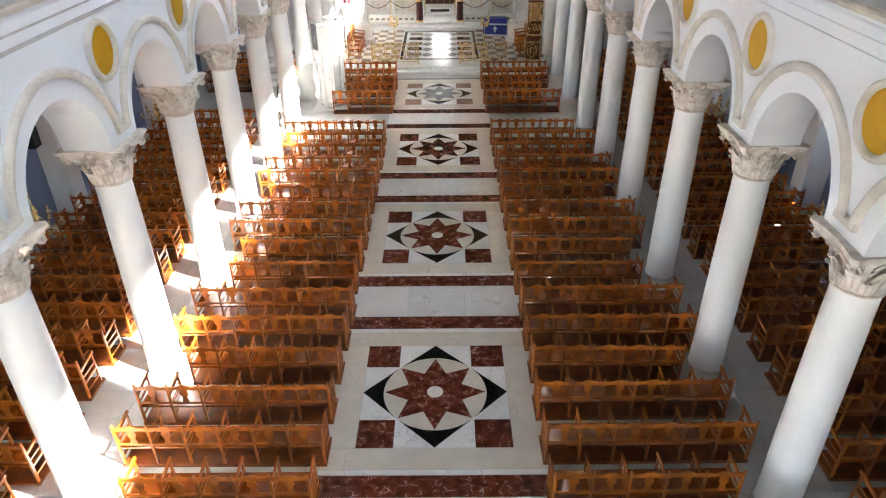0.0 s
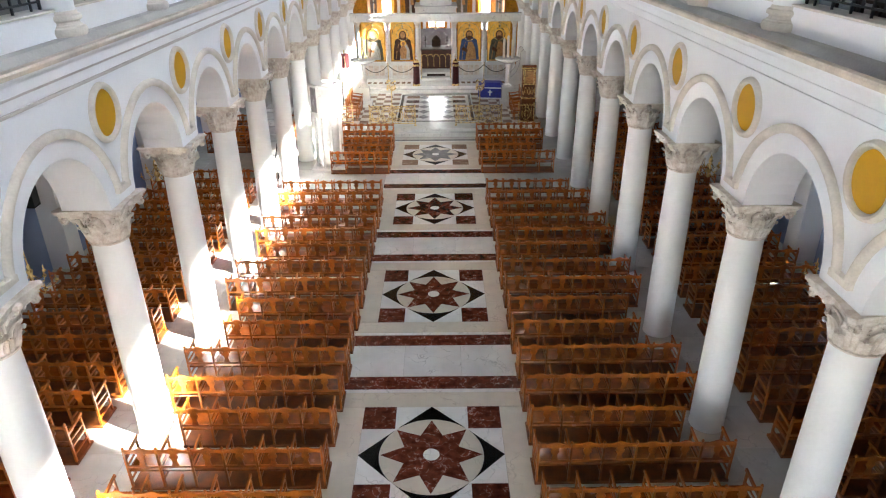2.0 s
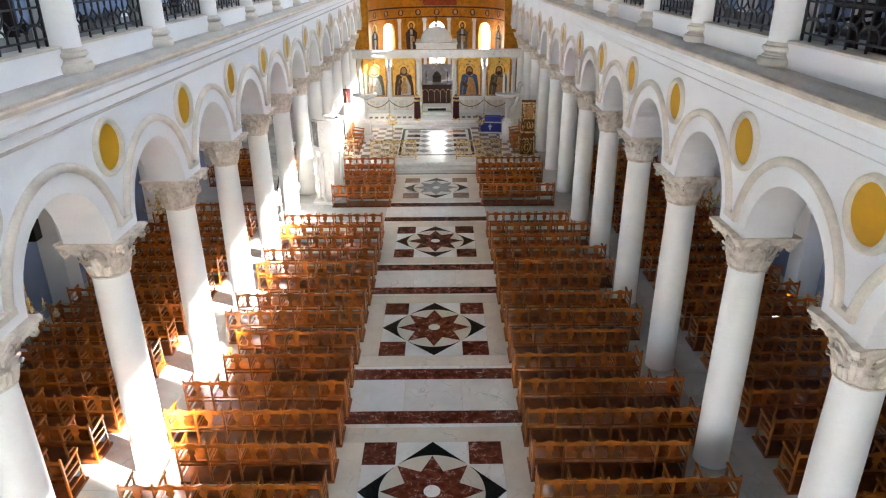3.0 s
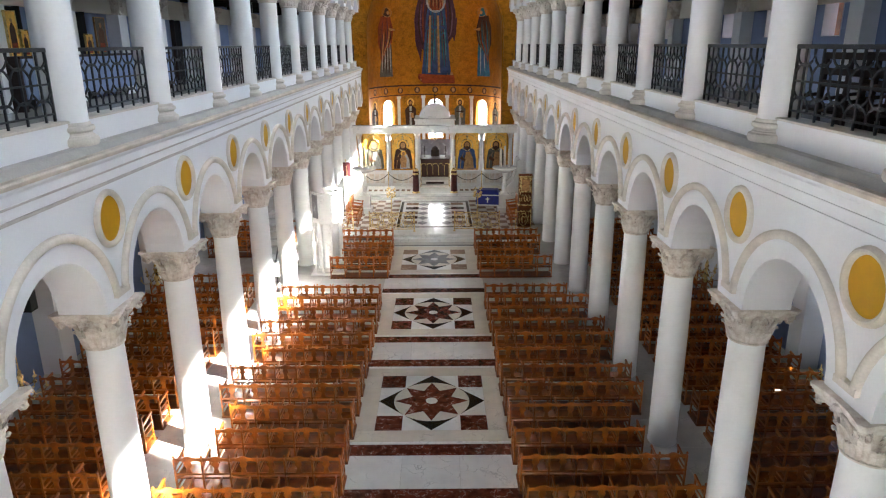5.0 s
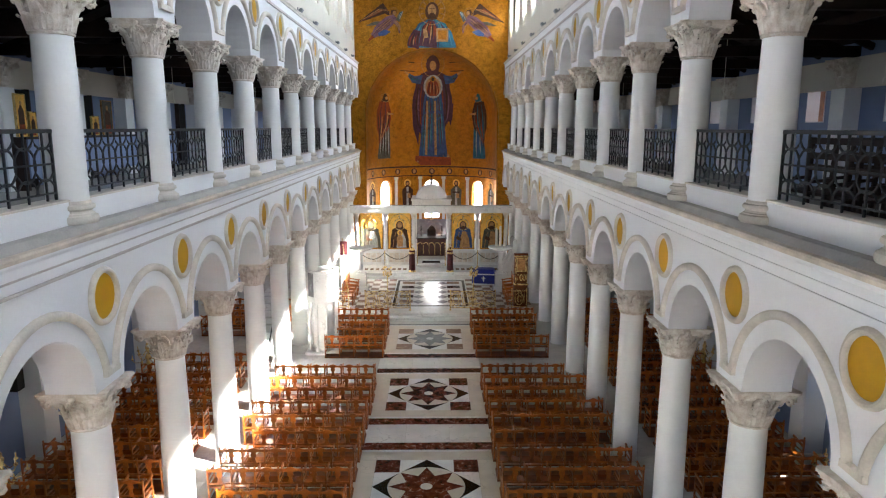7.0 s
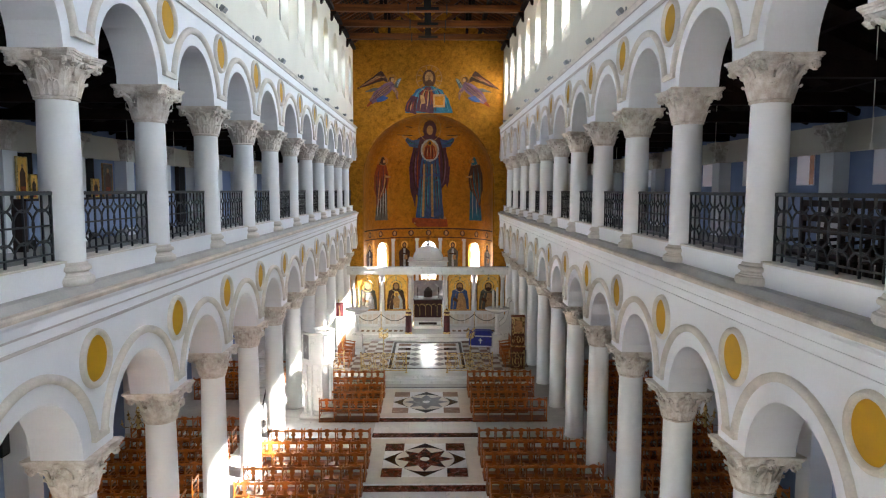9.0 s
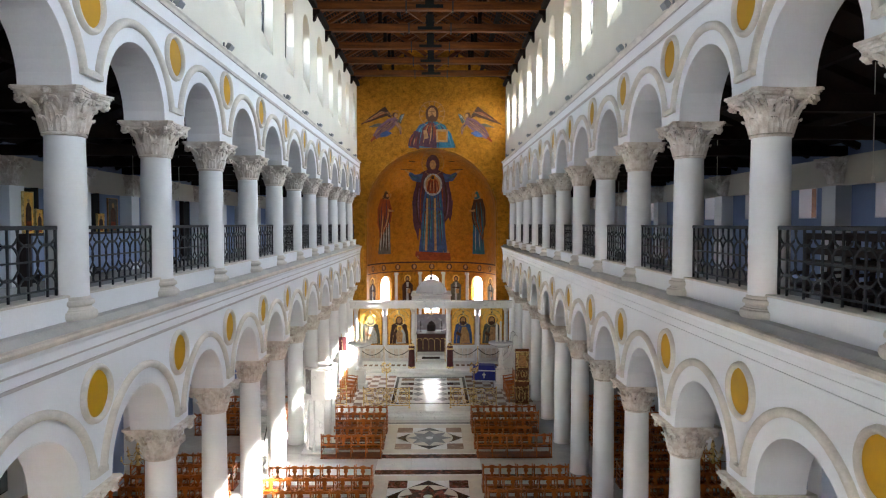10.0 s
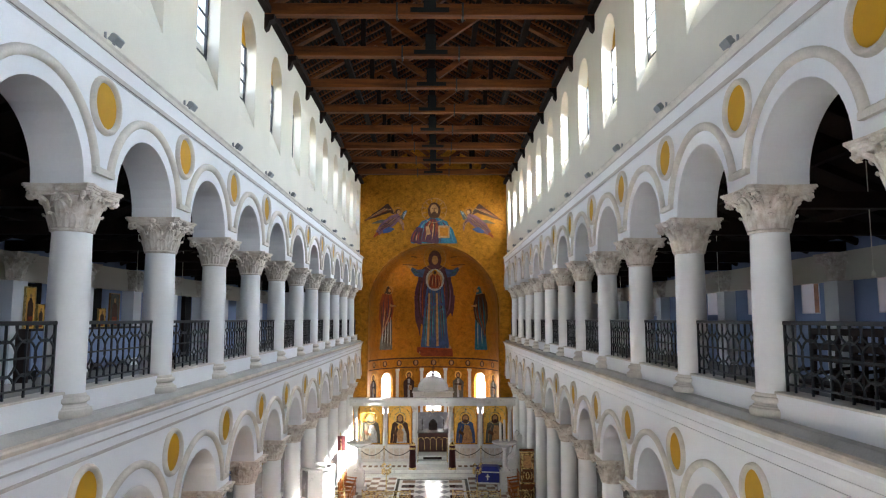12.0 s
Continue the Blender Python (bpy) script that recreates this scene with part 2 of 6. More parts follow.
# ---- mesh tools ----
class Shape:
    """Vertices and faces gathered from simple solids."""

    def __init__(self):
        self.v, self.f = [], []

    def add(self, verts, faces):
        n = len(self.v)
        self.v += [tuple(p) for p in verts]
        self.f += [tuple(i + n for i in q) for q in faces]
        return self

    def box(self, x0, y0, z0, x1, y1, z1):
        p = [(x, y, z) for z in (z0, z1) for y in (y0, y1) for x in (x0, x1)]
        return self.add(p, [(0, 2, 3, 1), (4, 5, 7, 6), (0, 1, 5, 4), (2, 6, 7, 3), (0, 4, 6, 2), (1, 3, 7, 5)])

    def soft(self, x0, y0, z0, x1, y1, z1, c=0.008):
        """A box with its upper edges chamfered."""
        x0, x1, y0, y1, z0, z1 = min(x0, x1), max(x0, x1), min(y0, y1), max(y0, y1), min(z0, z1), max(z0, z1)
        r = [(x0, y0), (x1, y0), (x1, y1), (x0, y1)]
        q = [(x0 + c, y0 + c), (x1 - c, y0 + c), (x1 - c, y1 - c), (x0 + c, y1 - c)]
        p = [(*a, z0) for a in r] + [(*a, z1 - c) for a in r] + [(*a, z1) for a in q]
        f = [(3, 2, 1, 0), (8, 9, 10, 11)]
        for k in (0, 4):
            f += [(k + i, k + (i + 1) % 4, k + 4 + (i + 1) % 4, k + 4 + i) for i in range(4)]
        return self.add(p, f)

    def lathe(self, profile, n=24, at=(0, 0, 0), squash=1.0):
        """profile: (radius, height) from below upwards, round the z axis."""
        p, f = [], []
        for r, z in profile:
            p += [(at[0] + r * math.cos(2 * math.pi * i / n), at[1] + r * squash * math.sin(2 * math.pi * i / n), at[2] + z) for i in range(n)]
        for k in range(len(profile) - 1):
            f += [(k * n + i, k * n + (i + 1) % n, k * n + n + (i + 1) % n, k * n + n + i) for i in range(n)]
        f += [tuple(range(n - 1, -1, -1)), tuple((len(profile) - 1) * n + i for i in range(n))]
        return self.add(p, f)

    def tube(self, path, r=0.01, n=6, closed=False):
        pts = [Vector(p) for p in path]
        m, p, f = len(pts), [], []
        for i, c in enumerate(pts):
            a = pts[i - 1] if (i or closed) else c
            b = pts[(i + 1) % m] if (i < m - 1 or closed) else c
            d = (b - a).normalized()
            u = d.orthogonal().normalized() if abs(d.z) > 0.9 else d.cross(Vector((0, 0, 1))).normalized()
            w = d.cross(u)
            p += [c + r * (math.cos(2 * math.pi * (k + 0.5) / n) * u + math.sin(2 * math.pi * (k + 0.5) / n) * w) for k in range(n)]
        for i in range(m if closed else m - 1):
            j = (i + 1) % m
            f += [(i * n + k, i * n + (k + 1) % n, j * n + (k + 1) % n, j * n + k) for k in range(n)]
        if not closed:
            f += [tuple(range(n - 1, -1, -1)), tuple((m - 1) * n + k for k in range(n))]
        return self.add(p, f)

    def bar(self, a, b, w, h):
        """A squared timber from a to b."""
        a, b = Vector(a), Vector(b)
        d = (b - a).normalized()
        u = Vector((0, 1, 0)) if abs(d.y) < 0.9 else Vector((1, 0, 0))
        s = d.cross(u).normalized()
        u = s.cross(d).normalized()
        p = [c + u * w * i / 2 + s * h * j / 2 for c in (a, b) for i, j in ((-1, -1), (1, -1), (1, 1), (-1, 1))]
        return self.add(p, [(3, 2, 1, 0), (4, 5, 6, 7)] + [(i, (i + 1) % 4, 4 + (i + 1) % 4, 4 + i) for i in range(4)])

    def prism(self, outline, z0, z1):
        """A flat outline in x and y, from z0 up to z1."""
        n = len(outline)
        p = [(x, y, z) for z in (z0, z1) for x, y in outline]
        return self.add(p, [tuple(range(n - 1, -1, -1)), tuple(range(n, 2 * n))] + [(i, (i + 1) % n, n + (i + 1) % n, n + i) for i in range(n)])

    def turned(self, m):
        self.v = [tuple(m @ Vector(p)) for p in self.v]
        return self

    def mirrored(self):
        """The other side of the nave."""
        s = Shape()
        s.v = [(-x, y, z) for x, y, z in self.v]
        s.f = [tuple(reversed(q)) for q in self.f]
        return s

    def mesh(self, name, mat, smooth=False):
        me = bpy.data.meshes.new(name)
        me.from_pydata(self.v, [], self.f)
        me.materials.append(mat)
        if smooth:
            me.polygons.foreach_set("use_smooth", [True] * len(me.polygons))
            me.set_sharp_from_angle(angle=radians(40))
        me.update()
        return me


def part(name, shape, mat, parent=None, label="", smooth=False):
    ob = new(name, shape.mesh(name, mat, smooth) if isinstance(shape, Shape) else shape)
    ob.parent = parent
    return tagged(ob, label)


def thing(name, label, category, group="", m=None):
    ob = new(name)
    ob.empty_display_size = 0.1
    if m is not None:
        ob.matrix_basis = m
    return tagged(ob, label, category, group)


def structure(name, shape, mat, label="", smooth=False):
    return tagged(part(name, shape, mat, None, label, smooth), kind="structure")

# ---- plan: the nave runs along y; bays of BAY metres, columns at Y0 + k * BAY ----
BAY, Y0 = 3.351, 7.03
FIRST, LAST = -5, 12
WALLX, AXIS, BACKX, OUTER = 5.075, 5.475, 5.875, 10.8
END, WEST = Y0 + LAST * BAY, Y0 + FIRST * BAY
SPRING1, SPRING2 = 4.88, 11.03
LEDGE1, LEDGE2 = 7.53, 13.37
CLX = 5.25
EAVES = 18.75


def arch_points(c, r, z, n=20):
    return [(c - r * math.cos(math.pi * i / n), z + r * math.sin(math.pi * i / n)) for i in range(n + 1)]


def arcade(x0, x1, spring, top, r):
    """A wall on arches from the first to the last column, between the planes x0 (nave) and x1."""
    s = Shape()
    for k in range(FIRST, LAST):
        a, b = Y0 + k * BAY, Y0 + (k + 1) * BAY
        pts = [(a, spring)] + arch_points((a + b) / 2, r, spring) + [(b, spring)]
        for (ya, za), (yb, zb) in zip(pts, pts[1:]):
            for x in (x0, x1):
                s.add([(x, ya, za), (x, yb, zb), (x, yb, top), (x, ya, top)], [(0, 1, 2, 3)])
            s.add([(x0, ya, za), (x0, yb, zb), (x1, yb, zb), (x1, ya, za)], [(0, 1, 2, 3)])
    return s


def ring_moulding(r0, r1, spring, foot, x, proud, c=0.0, half=BAY / 2):
    """The raised band round one arch, with its small feet turned towards the neighbours."""
    s = Shape()
    n = 24
    a0 = math.asin((foot - spring) / ((r0 + r1) / 2))
    prof = [((r0 + r1) / 2 - (r1 - r0) / 2 * math.cos(q * math.pi / 8), proud * math.sin(q * math.pi / 8) ** 0.7) for q in range(9)]
    m = len(prof)
    p, f = [], []
    for i in range(n + 1):
        a = a0 + (math.pi - 2 * a0) * i / n
        p += [(x - d, c + r * math.cos(a), spring + r * math.sin(a)) for r, d in prof]
    for i in range(n):
        f += [(i * m + j, i * m + j + 1, (i + 1) * m + j + 1, (i + 1) * m + j) for j in range(m - 1)]
    s.add(p, f)
    for sign in (-1, 1):
        ya, yb = sorted((c + sign * (r0 - 0.03), c + sign * half))
        s.soft(x - proud * 0.85, ya, foot - 0.07, x + 0.02, yb, foot + 0.05, 0.03)
    return s


def disc_ring(r0, r1, x, proud, n=32):
    s = Shape()
    prof = [(r0, 0.0), (r0 + 0.01, proud * 0.7), (r0 + 0.035, proud), (r1 - 0.045, proud), (r1 - 0.012, proud * 0.6), (r1, 0.0)]
    m = len(prof)
    p = [(x - d, r * math.cos(2 * math.pi * i / n), r * math.sin(2 * math.pi * i / n)) for i in range(n) for r, d in prof]
    f = [(i * m + j, i * m + j + 1, ((i + 1) % n) * m + j + 1, ((i + 1) % n) * m + j) for i in range(n) for j in range(m - 1)]
    return s.add(p, f)


def profile_run(profile, y0, y1):
    """A moulding along the nave with the section (x, z)."""
    n = len(profile)
    p = [(x, y, z) for y in (y0, y1) for x, z in profile]
    return Shape().add(p, [(i, (i + 1) % n, n + (i + 1) % n, n + i) for i in range(n)] + [tuple(range(n - 1, -1, -1)), tuple(range(n, 2 * n))])


SIDES = ((1, "south"), (-1, "north"))


def sided(shape, side):
    return shape if side > 0 else shape.mirrored()


# arcades, lower and upper
for side, word in SIDES:
    for level, spring, top, r, r0, r1, foot, oz in ((1, SPRING1, 6.90, 1.2, 1.485, 1.625, 5.13, 6.35),
                                                    (2, SPRING2, 12.88, 1.17, 1.405, 1.555, 11.31, 12.375)):
        wall = structure(f"wall_{word}_{level}", sided(arcade(WALLX, BACKX, spring, top, r), side), PLASTER)
        ringmesh = sided(ring_moulding(r0, r1, spring, foot, WALLX, 0.085), side).mesh("arch_moulding", STUCCO, True)
        frame_mesh = sided(disc_ring(0.365, 0.475, WALLX, 0.075), side).mesh("disc_frame", STUCCO, True)
        s = Shape()
        s.add([(WALLX - 0.008, 0.375 * math.cos(2 * math.pi * i / 32), 0.375 * math.sin(2 * math.pi * i / 32)) for i in range(32)], [tuple(range(32))])
        disc_mesh = sided(s, side).mesh("yellow_disc", YELLOW)
        for k in range(FIRST, LAST):
            ob = part("arch_moulding", ringmesh, None, wall)
            ob.location = (0, Y0 + (k + 0.5) * BAY, 0)
            if k > FIRST:
                for nm, me in (("disc_frame", frame_mesh), ("yellow_disc", disc_mesh)):
                    ob = part(nm, me, None, wall)
                    ob.location = (0, Y0 + k * BAY, oz)

    # lower cornice with the gallery's ledge
    band = profile_run([(WALLX - 0.015, 6.90), (BACKX, 6.90), (BACKX, 7.10), (WALLX - 0.03, 7.10)], WEST, END)
    structure(f"trim_{word}_band", sided(band, side), PLASTER)
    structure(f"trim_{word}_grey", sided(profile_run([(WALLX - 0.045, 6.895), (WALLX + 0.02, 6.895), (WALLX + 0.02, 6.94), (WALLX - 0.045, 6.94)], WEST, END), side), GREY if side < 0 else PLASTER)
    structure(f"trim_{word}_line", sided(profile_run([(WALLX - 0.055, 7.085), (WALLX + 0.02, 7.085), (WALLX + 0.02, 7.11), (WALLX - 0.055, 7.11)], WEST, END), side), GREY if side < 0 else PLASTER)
    structure(f"trim_{word}_fascia", sided(profile_run([(WALLX - 0.04, 7.111), (BACKX, 7.111), (BACKX, 7.33), (4.97, 7.33), (4.98, 7.29), (5.02, 7.24)], WEST, END), side), PLASTER)
    structure(f"trim_{word}_lip", sided(profile_run([(4.945, 7.331), (5.03, 7.331), (5.03, 7.43), (4.94, 7.42), (4.925, 7.39)], WEST, END), side), LIP)
    structure(f"trim_{word}_ledge", sided(profile_run([(5.031, 7.331), (BACKX, 7.331), (BACKX, LEDGE1), (5.12, LEDGE1), (5.031, 7.43)], WEST, END), side), LEDGE)
    # upper cornice
    structure(f"trim_{word}_upper_band", sided(profile_run([(WALLX - 0.02, 12.88), (BACKX, 12.88), (BACKX, 13.244), (WALLX - 0.035, 13.244)], WEST, END), side), PLASTER)
    structure(f"trim_{word}_upper_grey", sided(profile_run([(WALLX - 0.05, 12.89), (WALLX + 0.02, 12.89), (WALLX + 0.02, 12.97), (WALLX - 0.05, 12.97)], WEST, END), side), GREY)
    structure(f"trim_{word}_upper_cornice", sided(profile_run([(WALLX - 0.055, 13.245), (CLX + 0.3, 13.245), (CLX + 0.3, LEDGE2), (4.965, LEDGE2), (4.955, 13.345), (4.99, 13.31)], WEST, END), side), STUCCO)

    structure(f"trim_{word}_upper_line", sided(profile_run([(WALLX - 0.062, 13.235), (WALLX, 13.235), (WALLX, 13.255), (WALLX - 0.062, 13.255)], WEST, END), side), GREY)

# ---- clerestory with its windows ----
WIN_W, SILL, WTOP, CLT, RISE = 0.76, 14.66, 17.9, 0.5, 1.25     # RISE: how far the sill slopes up outwards


def clerestory():
    s = Shape()
    x0, x1 = CLX, CLX + CLT
    zs = WTOP - WIN_W
    for k in range(FIRST, LAST):
        a, b = Y0 + k * BAY, Y0 + (k + 1) * BAY
        c = (a + b) / 2
        hole = arch_points(c, WIN_W, zs, 16)
        for x in (x0, x1):
            for ya, yb in ((a, c - WIN_W), (c + WIN_W, b)):
                s.add([(x, ya, 13.2), (x, yb, 13.2), (x, yb, EAVES), (x, ya, EAVES)], [(0, 1, 2, 3)])
            low = SILL if x == x0 else SILL + RISE
            s.add([(x, c - WIN_W, 13.2), (x, c + WIN_W, 13.2), (x, c + WIN_W, low), (x, c - WIN_W, low)], [(0, 1, 2, 3)])
            for (ya, za), (yb, zb) in zip(hole, hole[1:]):
                s.add([(x, ya, za), (x, yb, zb), (x, yb, EAVES), (x, ya, EAVES)], [(0, 1, 2, 3)])
        for (ya, za), (yb, zb) in zip(hole, hole[1:]):
            s.add([(x0, ya, za), (x0, yb, zb), (x1, yb, zb), (x1, ya, za)], [(0, 1, 2, 3)])
        for y in (c - WIN_W, c + WIN_W):
            s.add([(x0, y, SILL), (x1, y, SILL + RISE), (x1, y, zs), (x0, y, zs)], [(0, 1, 2, 3)])
        s.add([(x0, c - WIN_W, SILL), (x0, c + WIN_W, SILL), (x1, c + WIN_W, SILL + RISE), (x1, c - WIN_W, SILL + RISE)], [(0, 1, 2, 3)])
    s.box(x0, WEST, EAVES, x1, END, EAVES + 0.35)
    return s


def window_bars():
    """A slim dark metal frame that follows the arch, one mullion and cross bars."""
    s = Shape()
    x, zs, r = CLX + 0.33, WTOP - WIN_W, WIN_W - 0.03
    for y in (-r, r):
        s.box(x - 0.03, y - 0.03, SILL + 0.77, x + 0.03, y + 0.03, zs + 0.03)
    for z in (SILL + 0.84, SILL + 1.4, SILL + 1.9, zs):
        s.box(x - 0.02, -r, z - 0.018, x + 0.02, r, z + 0.018)
    return s


def window_pane():
    x, zs, r = CLX + 0.345, WTOP - WIN_W, WIN_W - 0.02
    return Shape().add([(x, -r, SILL + 0.81), (x, -r, zs), (x, r, zs), (x, r, SILL + 0.81)], [(0, 1, 2, 3)])


def window_lunette():
    """The amber panel that fills the round head of the window."""
    x, zs, r = CLX + 0.33, WTOP - WIN_W, WIN_W - 0.005
    pts = [(y, z) for y, z in arch_points(0, r, zs, 16)]
    return Shape().prism(pts, x, x + 0.03).turned(Matrix(((0, 0, 1, 0), (1, 0, 0, 0), (0, 1, 0, 0), (0, 0, 0, 1))))


n_win = 0
for side, word in SIDES:
    structure(f"wall_{word}_clerestory", sided(clerestory(), side), CLERE)
    bars = sided(window_bars(), side).mesh("window_frame", IRON)
    pane = sided(window_pane(), side).mesh("pane", GLASS)
    lunette = sided(window_lunette(), side).mesh("lunette_panel", YELLOW)
    for k in range(FIRST, LAST):
        n_win += 1
        ob = tagged(part(f"window_{n_win}", bars, None), "tall arched clerestory window with dark metal bars and amber head", kind="structure")
        ob.location = (0, Y0 + (k + 0.5) * BAY, 0)
        if side > 0 and k == LAST - 1:                 # next to the east wall: diffusing pane added to keep direct sun off it
            part("pane", sided(window_pane(), side), BEAMSTOP, ob, "white pane added to stop the direct sun")
        else:
            part("pane", pane, None, ob).visible_shadow = False
        part("lunette_panel", lunette, None, ob, "amber yellow panel in the round head")

# ---- gallery and aisle shells ----
AISLE_WINDOWS = (2,)                                 # bays of the south aisle whose windows let the sun in
for side, word in SIDES:
    # unseen aisle ceiling, made dark timber to cut bounced light in the aisles
    s = Shape().box(BACKX, WEST, 6.95, OUTER, END, 7.33)
    structure(f"ceiling_{word}_aisle", sided(s, side), BEAM)
    structure(f"floor_{word}_gallery", sided(Shape().box(BACKX, WEST, 7.334, OUTER, END, 7.40), side), AISLEM)
    # outer wall with a small square window in every gallery bay
    s = Shape()
    for k in range(FIRST, LAST):
        a, b = Y0 + k * BAY, Y0 + (k + 1) * BAY
        c = (a + b) / 2
        w, z0, z1 = 0.45, 9.15, 10.05
        if side < 0:                                   # the north wall has no openings
            s.box(OUTER, a, 0, OUTER + 0.5, b, 11.2)
            continue
        if k in AISLE_WINDOWS:
            s.box(OUTER, a, 0, OUTER + 0.34, b, 2.0).box(OUTER, a, 2.55, OUTER + 0.34, b, z0)
            s.box(OUTER, a, 2.0, OUTER + 0.34, c - 0.35, 2.55).box(OUTER, c + 0.35, 2.0, OUTER + 0.34, b, 2.55)
            s.box(OUTER, a, z1, OUTER + 0.34, b, 11.2)
            s.box(OUTER, a, z0, OUTER + 0.34, c - w, z1).box(OUTER, c + w, z0, OUTER + 0.34, b, z1)
            continue
        s.box(OUTER, a, 0, OUTER + 0.34, b, z0).box(OUTER, a, z1, OUTER + 0.34, b, 11.2)
        s.box(OUTER, a, z0, OUTER + 0.34, c - w, z1).box(OUTER, c + w, z0, OUTER + 0.34, b, z1)
    structure(f"wall_{word}_outer", sided(s, side), BLUEWALL)
    if side > 0:
        lining = Shape().box(OUTER - 0.01, -0.452, 9.148, OUTER + 0.35, -0.43, 10.052).box(OUTER - 0.01, 0.43, 9.148, OUTER + 0.35, 0.452, 10.052)
        lining.box(OUTER - 0.01, -0.43, 9.148, OUTER + 0.35, 0.43, 9.17).box(OUTER - 0.01, -0.43, 10.03, OUTER + 0.35, 0.43, 10.052)
        lining = lining.mesh("window_lining", PLASTER)
        for k in range(FIRST, LAST):
            ob = tagged(part(f"window_gallery_{k - FIRST + 1}", lining, None), "small square gallery window with white reveals", kind="structure")
            ob.location = (0, Y0 + (k + 0.5) * BAY, 0)
        # tiled slope that is seen through the small windows
        # the flat eave box is added to cut sun and sky light into the gallery
        structure("roof_outside", Shape().add([(OUTER + 0.75, WEST, 8.2), (OUTER + 0.75, END, 8.2), (OUTER + 1.5, END, 10.5), (OUTER + 1.5, WEST, 10.5)], [(0, 1, 2, 3)]).box(OUTER + 0.345, WEST, 10.62, OUTER + 1.5, END, 10.7), TILE, "orange tiled roof outside with an added shading eave")
    structure(f"trim_{word}_gallery_beam", sided(Shape().box(OUTER - 0.18, WEST, 9.98, OUTER - 0.003, END, 10.72), side), CLERE)
    # lean-to roof over the gallery: boards and rafters
    s = Shape().add([(OUTER + 0.5, WEST, 10.9), (OUTER + 0.5, END, 10.9), (BACKX - 0.1, END, 13.1), (BACKX - 0.1, WEST, 13.1),
                     (OUTER + 0.5, WEST, 11.0), (OUTER + 0.5, END, 11.0), (BACKX - 0.1, END, 13.2), (BACKX - 0.1, WEST, 13.2)],
                    [(0, 1, 2, 3), (7, 6, 5, 4), (0, 4, 5, 1), (1, 5, 6, 2), (2, 6, 7, 3), (3, 7, 4, 0)])
    # the gallery roof's shade is put into its near-black colour
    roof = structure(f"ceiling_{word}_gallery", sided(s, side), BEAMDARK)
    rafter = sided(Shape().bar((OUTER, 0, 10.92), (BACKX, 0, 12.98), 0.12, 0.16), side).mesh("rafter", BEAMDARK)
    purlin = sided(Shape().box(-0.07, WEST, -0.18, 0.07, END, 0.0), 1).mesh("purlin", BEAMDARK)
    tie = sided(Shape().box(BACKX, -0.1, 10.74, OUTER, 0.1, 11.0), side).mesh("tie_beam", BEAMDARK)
    for k in range(FIRST * 3, LAST * 3):
        part("rafter", rafter, None, roof).location = (0, Y0 + (k + 0.5) * BAY / 3, 0)
    for k in range(FIRST, LAST):
        part("tie_beam", tie, None, roof).location = (0, Y0 + k * BAY, 0)
    for t in (0.3, 0.65):
        part("purlin", purlin, None, roof).location = (side * (OUTER + (BACKX - OUTER) * t), 0, 10.80 + 2.08 * t)

# unseen west end behind the camera; its great opening is added for the fill lamp
s = Shape()
hw = 2.6
s.box(-OUTER - 0.5, WEST - 0.5, 0, -hw, WEST, 24).box(hw, WEST - 0.5, 0, OUTER + 0.5, WEST, 24)
s.box(-hw, WEST - 0.5, 0, hw, WEST, 0.9).box(-hw, WEST - 0.5, 5.9, hw, WEST, 24)
structure("wall_west", s, PLASTER)

# ---- nave roof ----
RIDGE = 22.2
s = Shape()
for side in (1, -1):
    xo, xi = side * (CLX + 0.9), 0
    za, zb = EAVES + 0.15, RIDGE
    q = [(xo, WEST - 0.5, za), (xo, END + 0.6, za), (xi, END + 0.6, zb), (xi, WEST - 0.5, zb)]
    s.add(q + [(x, y, z + 0.12) for x, y, z in q], [(0, 1, 2, 3), (7, 6, 5, 4), (0, 4, 5, 1), (1, 5, 6, 2), (2, 6, 7, 3), (3, 7, 4, 0)])
# boards, battens and purlins carry the roof's shade in their dark colours
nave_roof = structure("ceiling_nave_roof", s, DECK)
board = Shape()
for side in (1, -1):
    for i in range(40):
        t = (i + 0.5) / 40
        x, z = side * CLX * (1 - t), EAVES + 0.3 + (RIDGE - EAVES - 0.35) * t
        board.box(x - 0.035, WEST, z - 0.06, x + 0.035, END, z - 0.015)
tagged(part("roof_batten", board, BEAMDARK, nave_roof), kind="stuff")


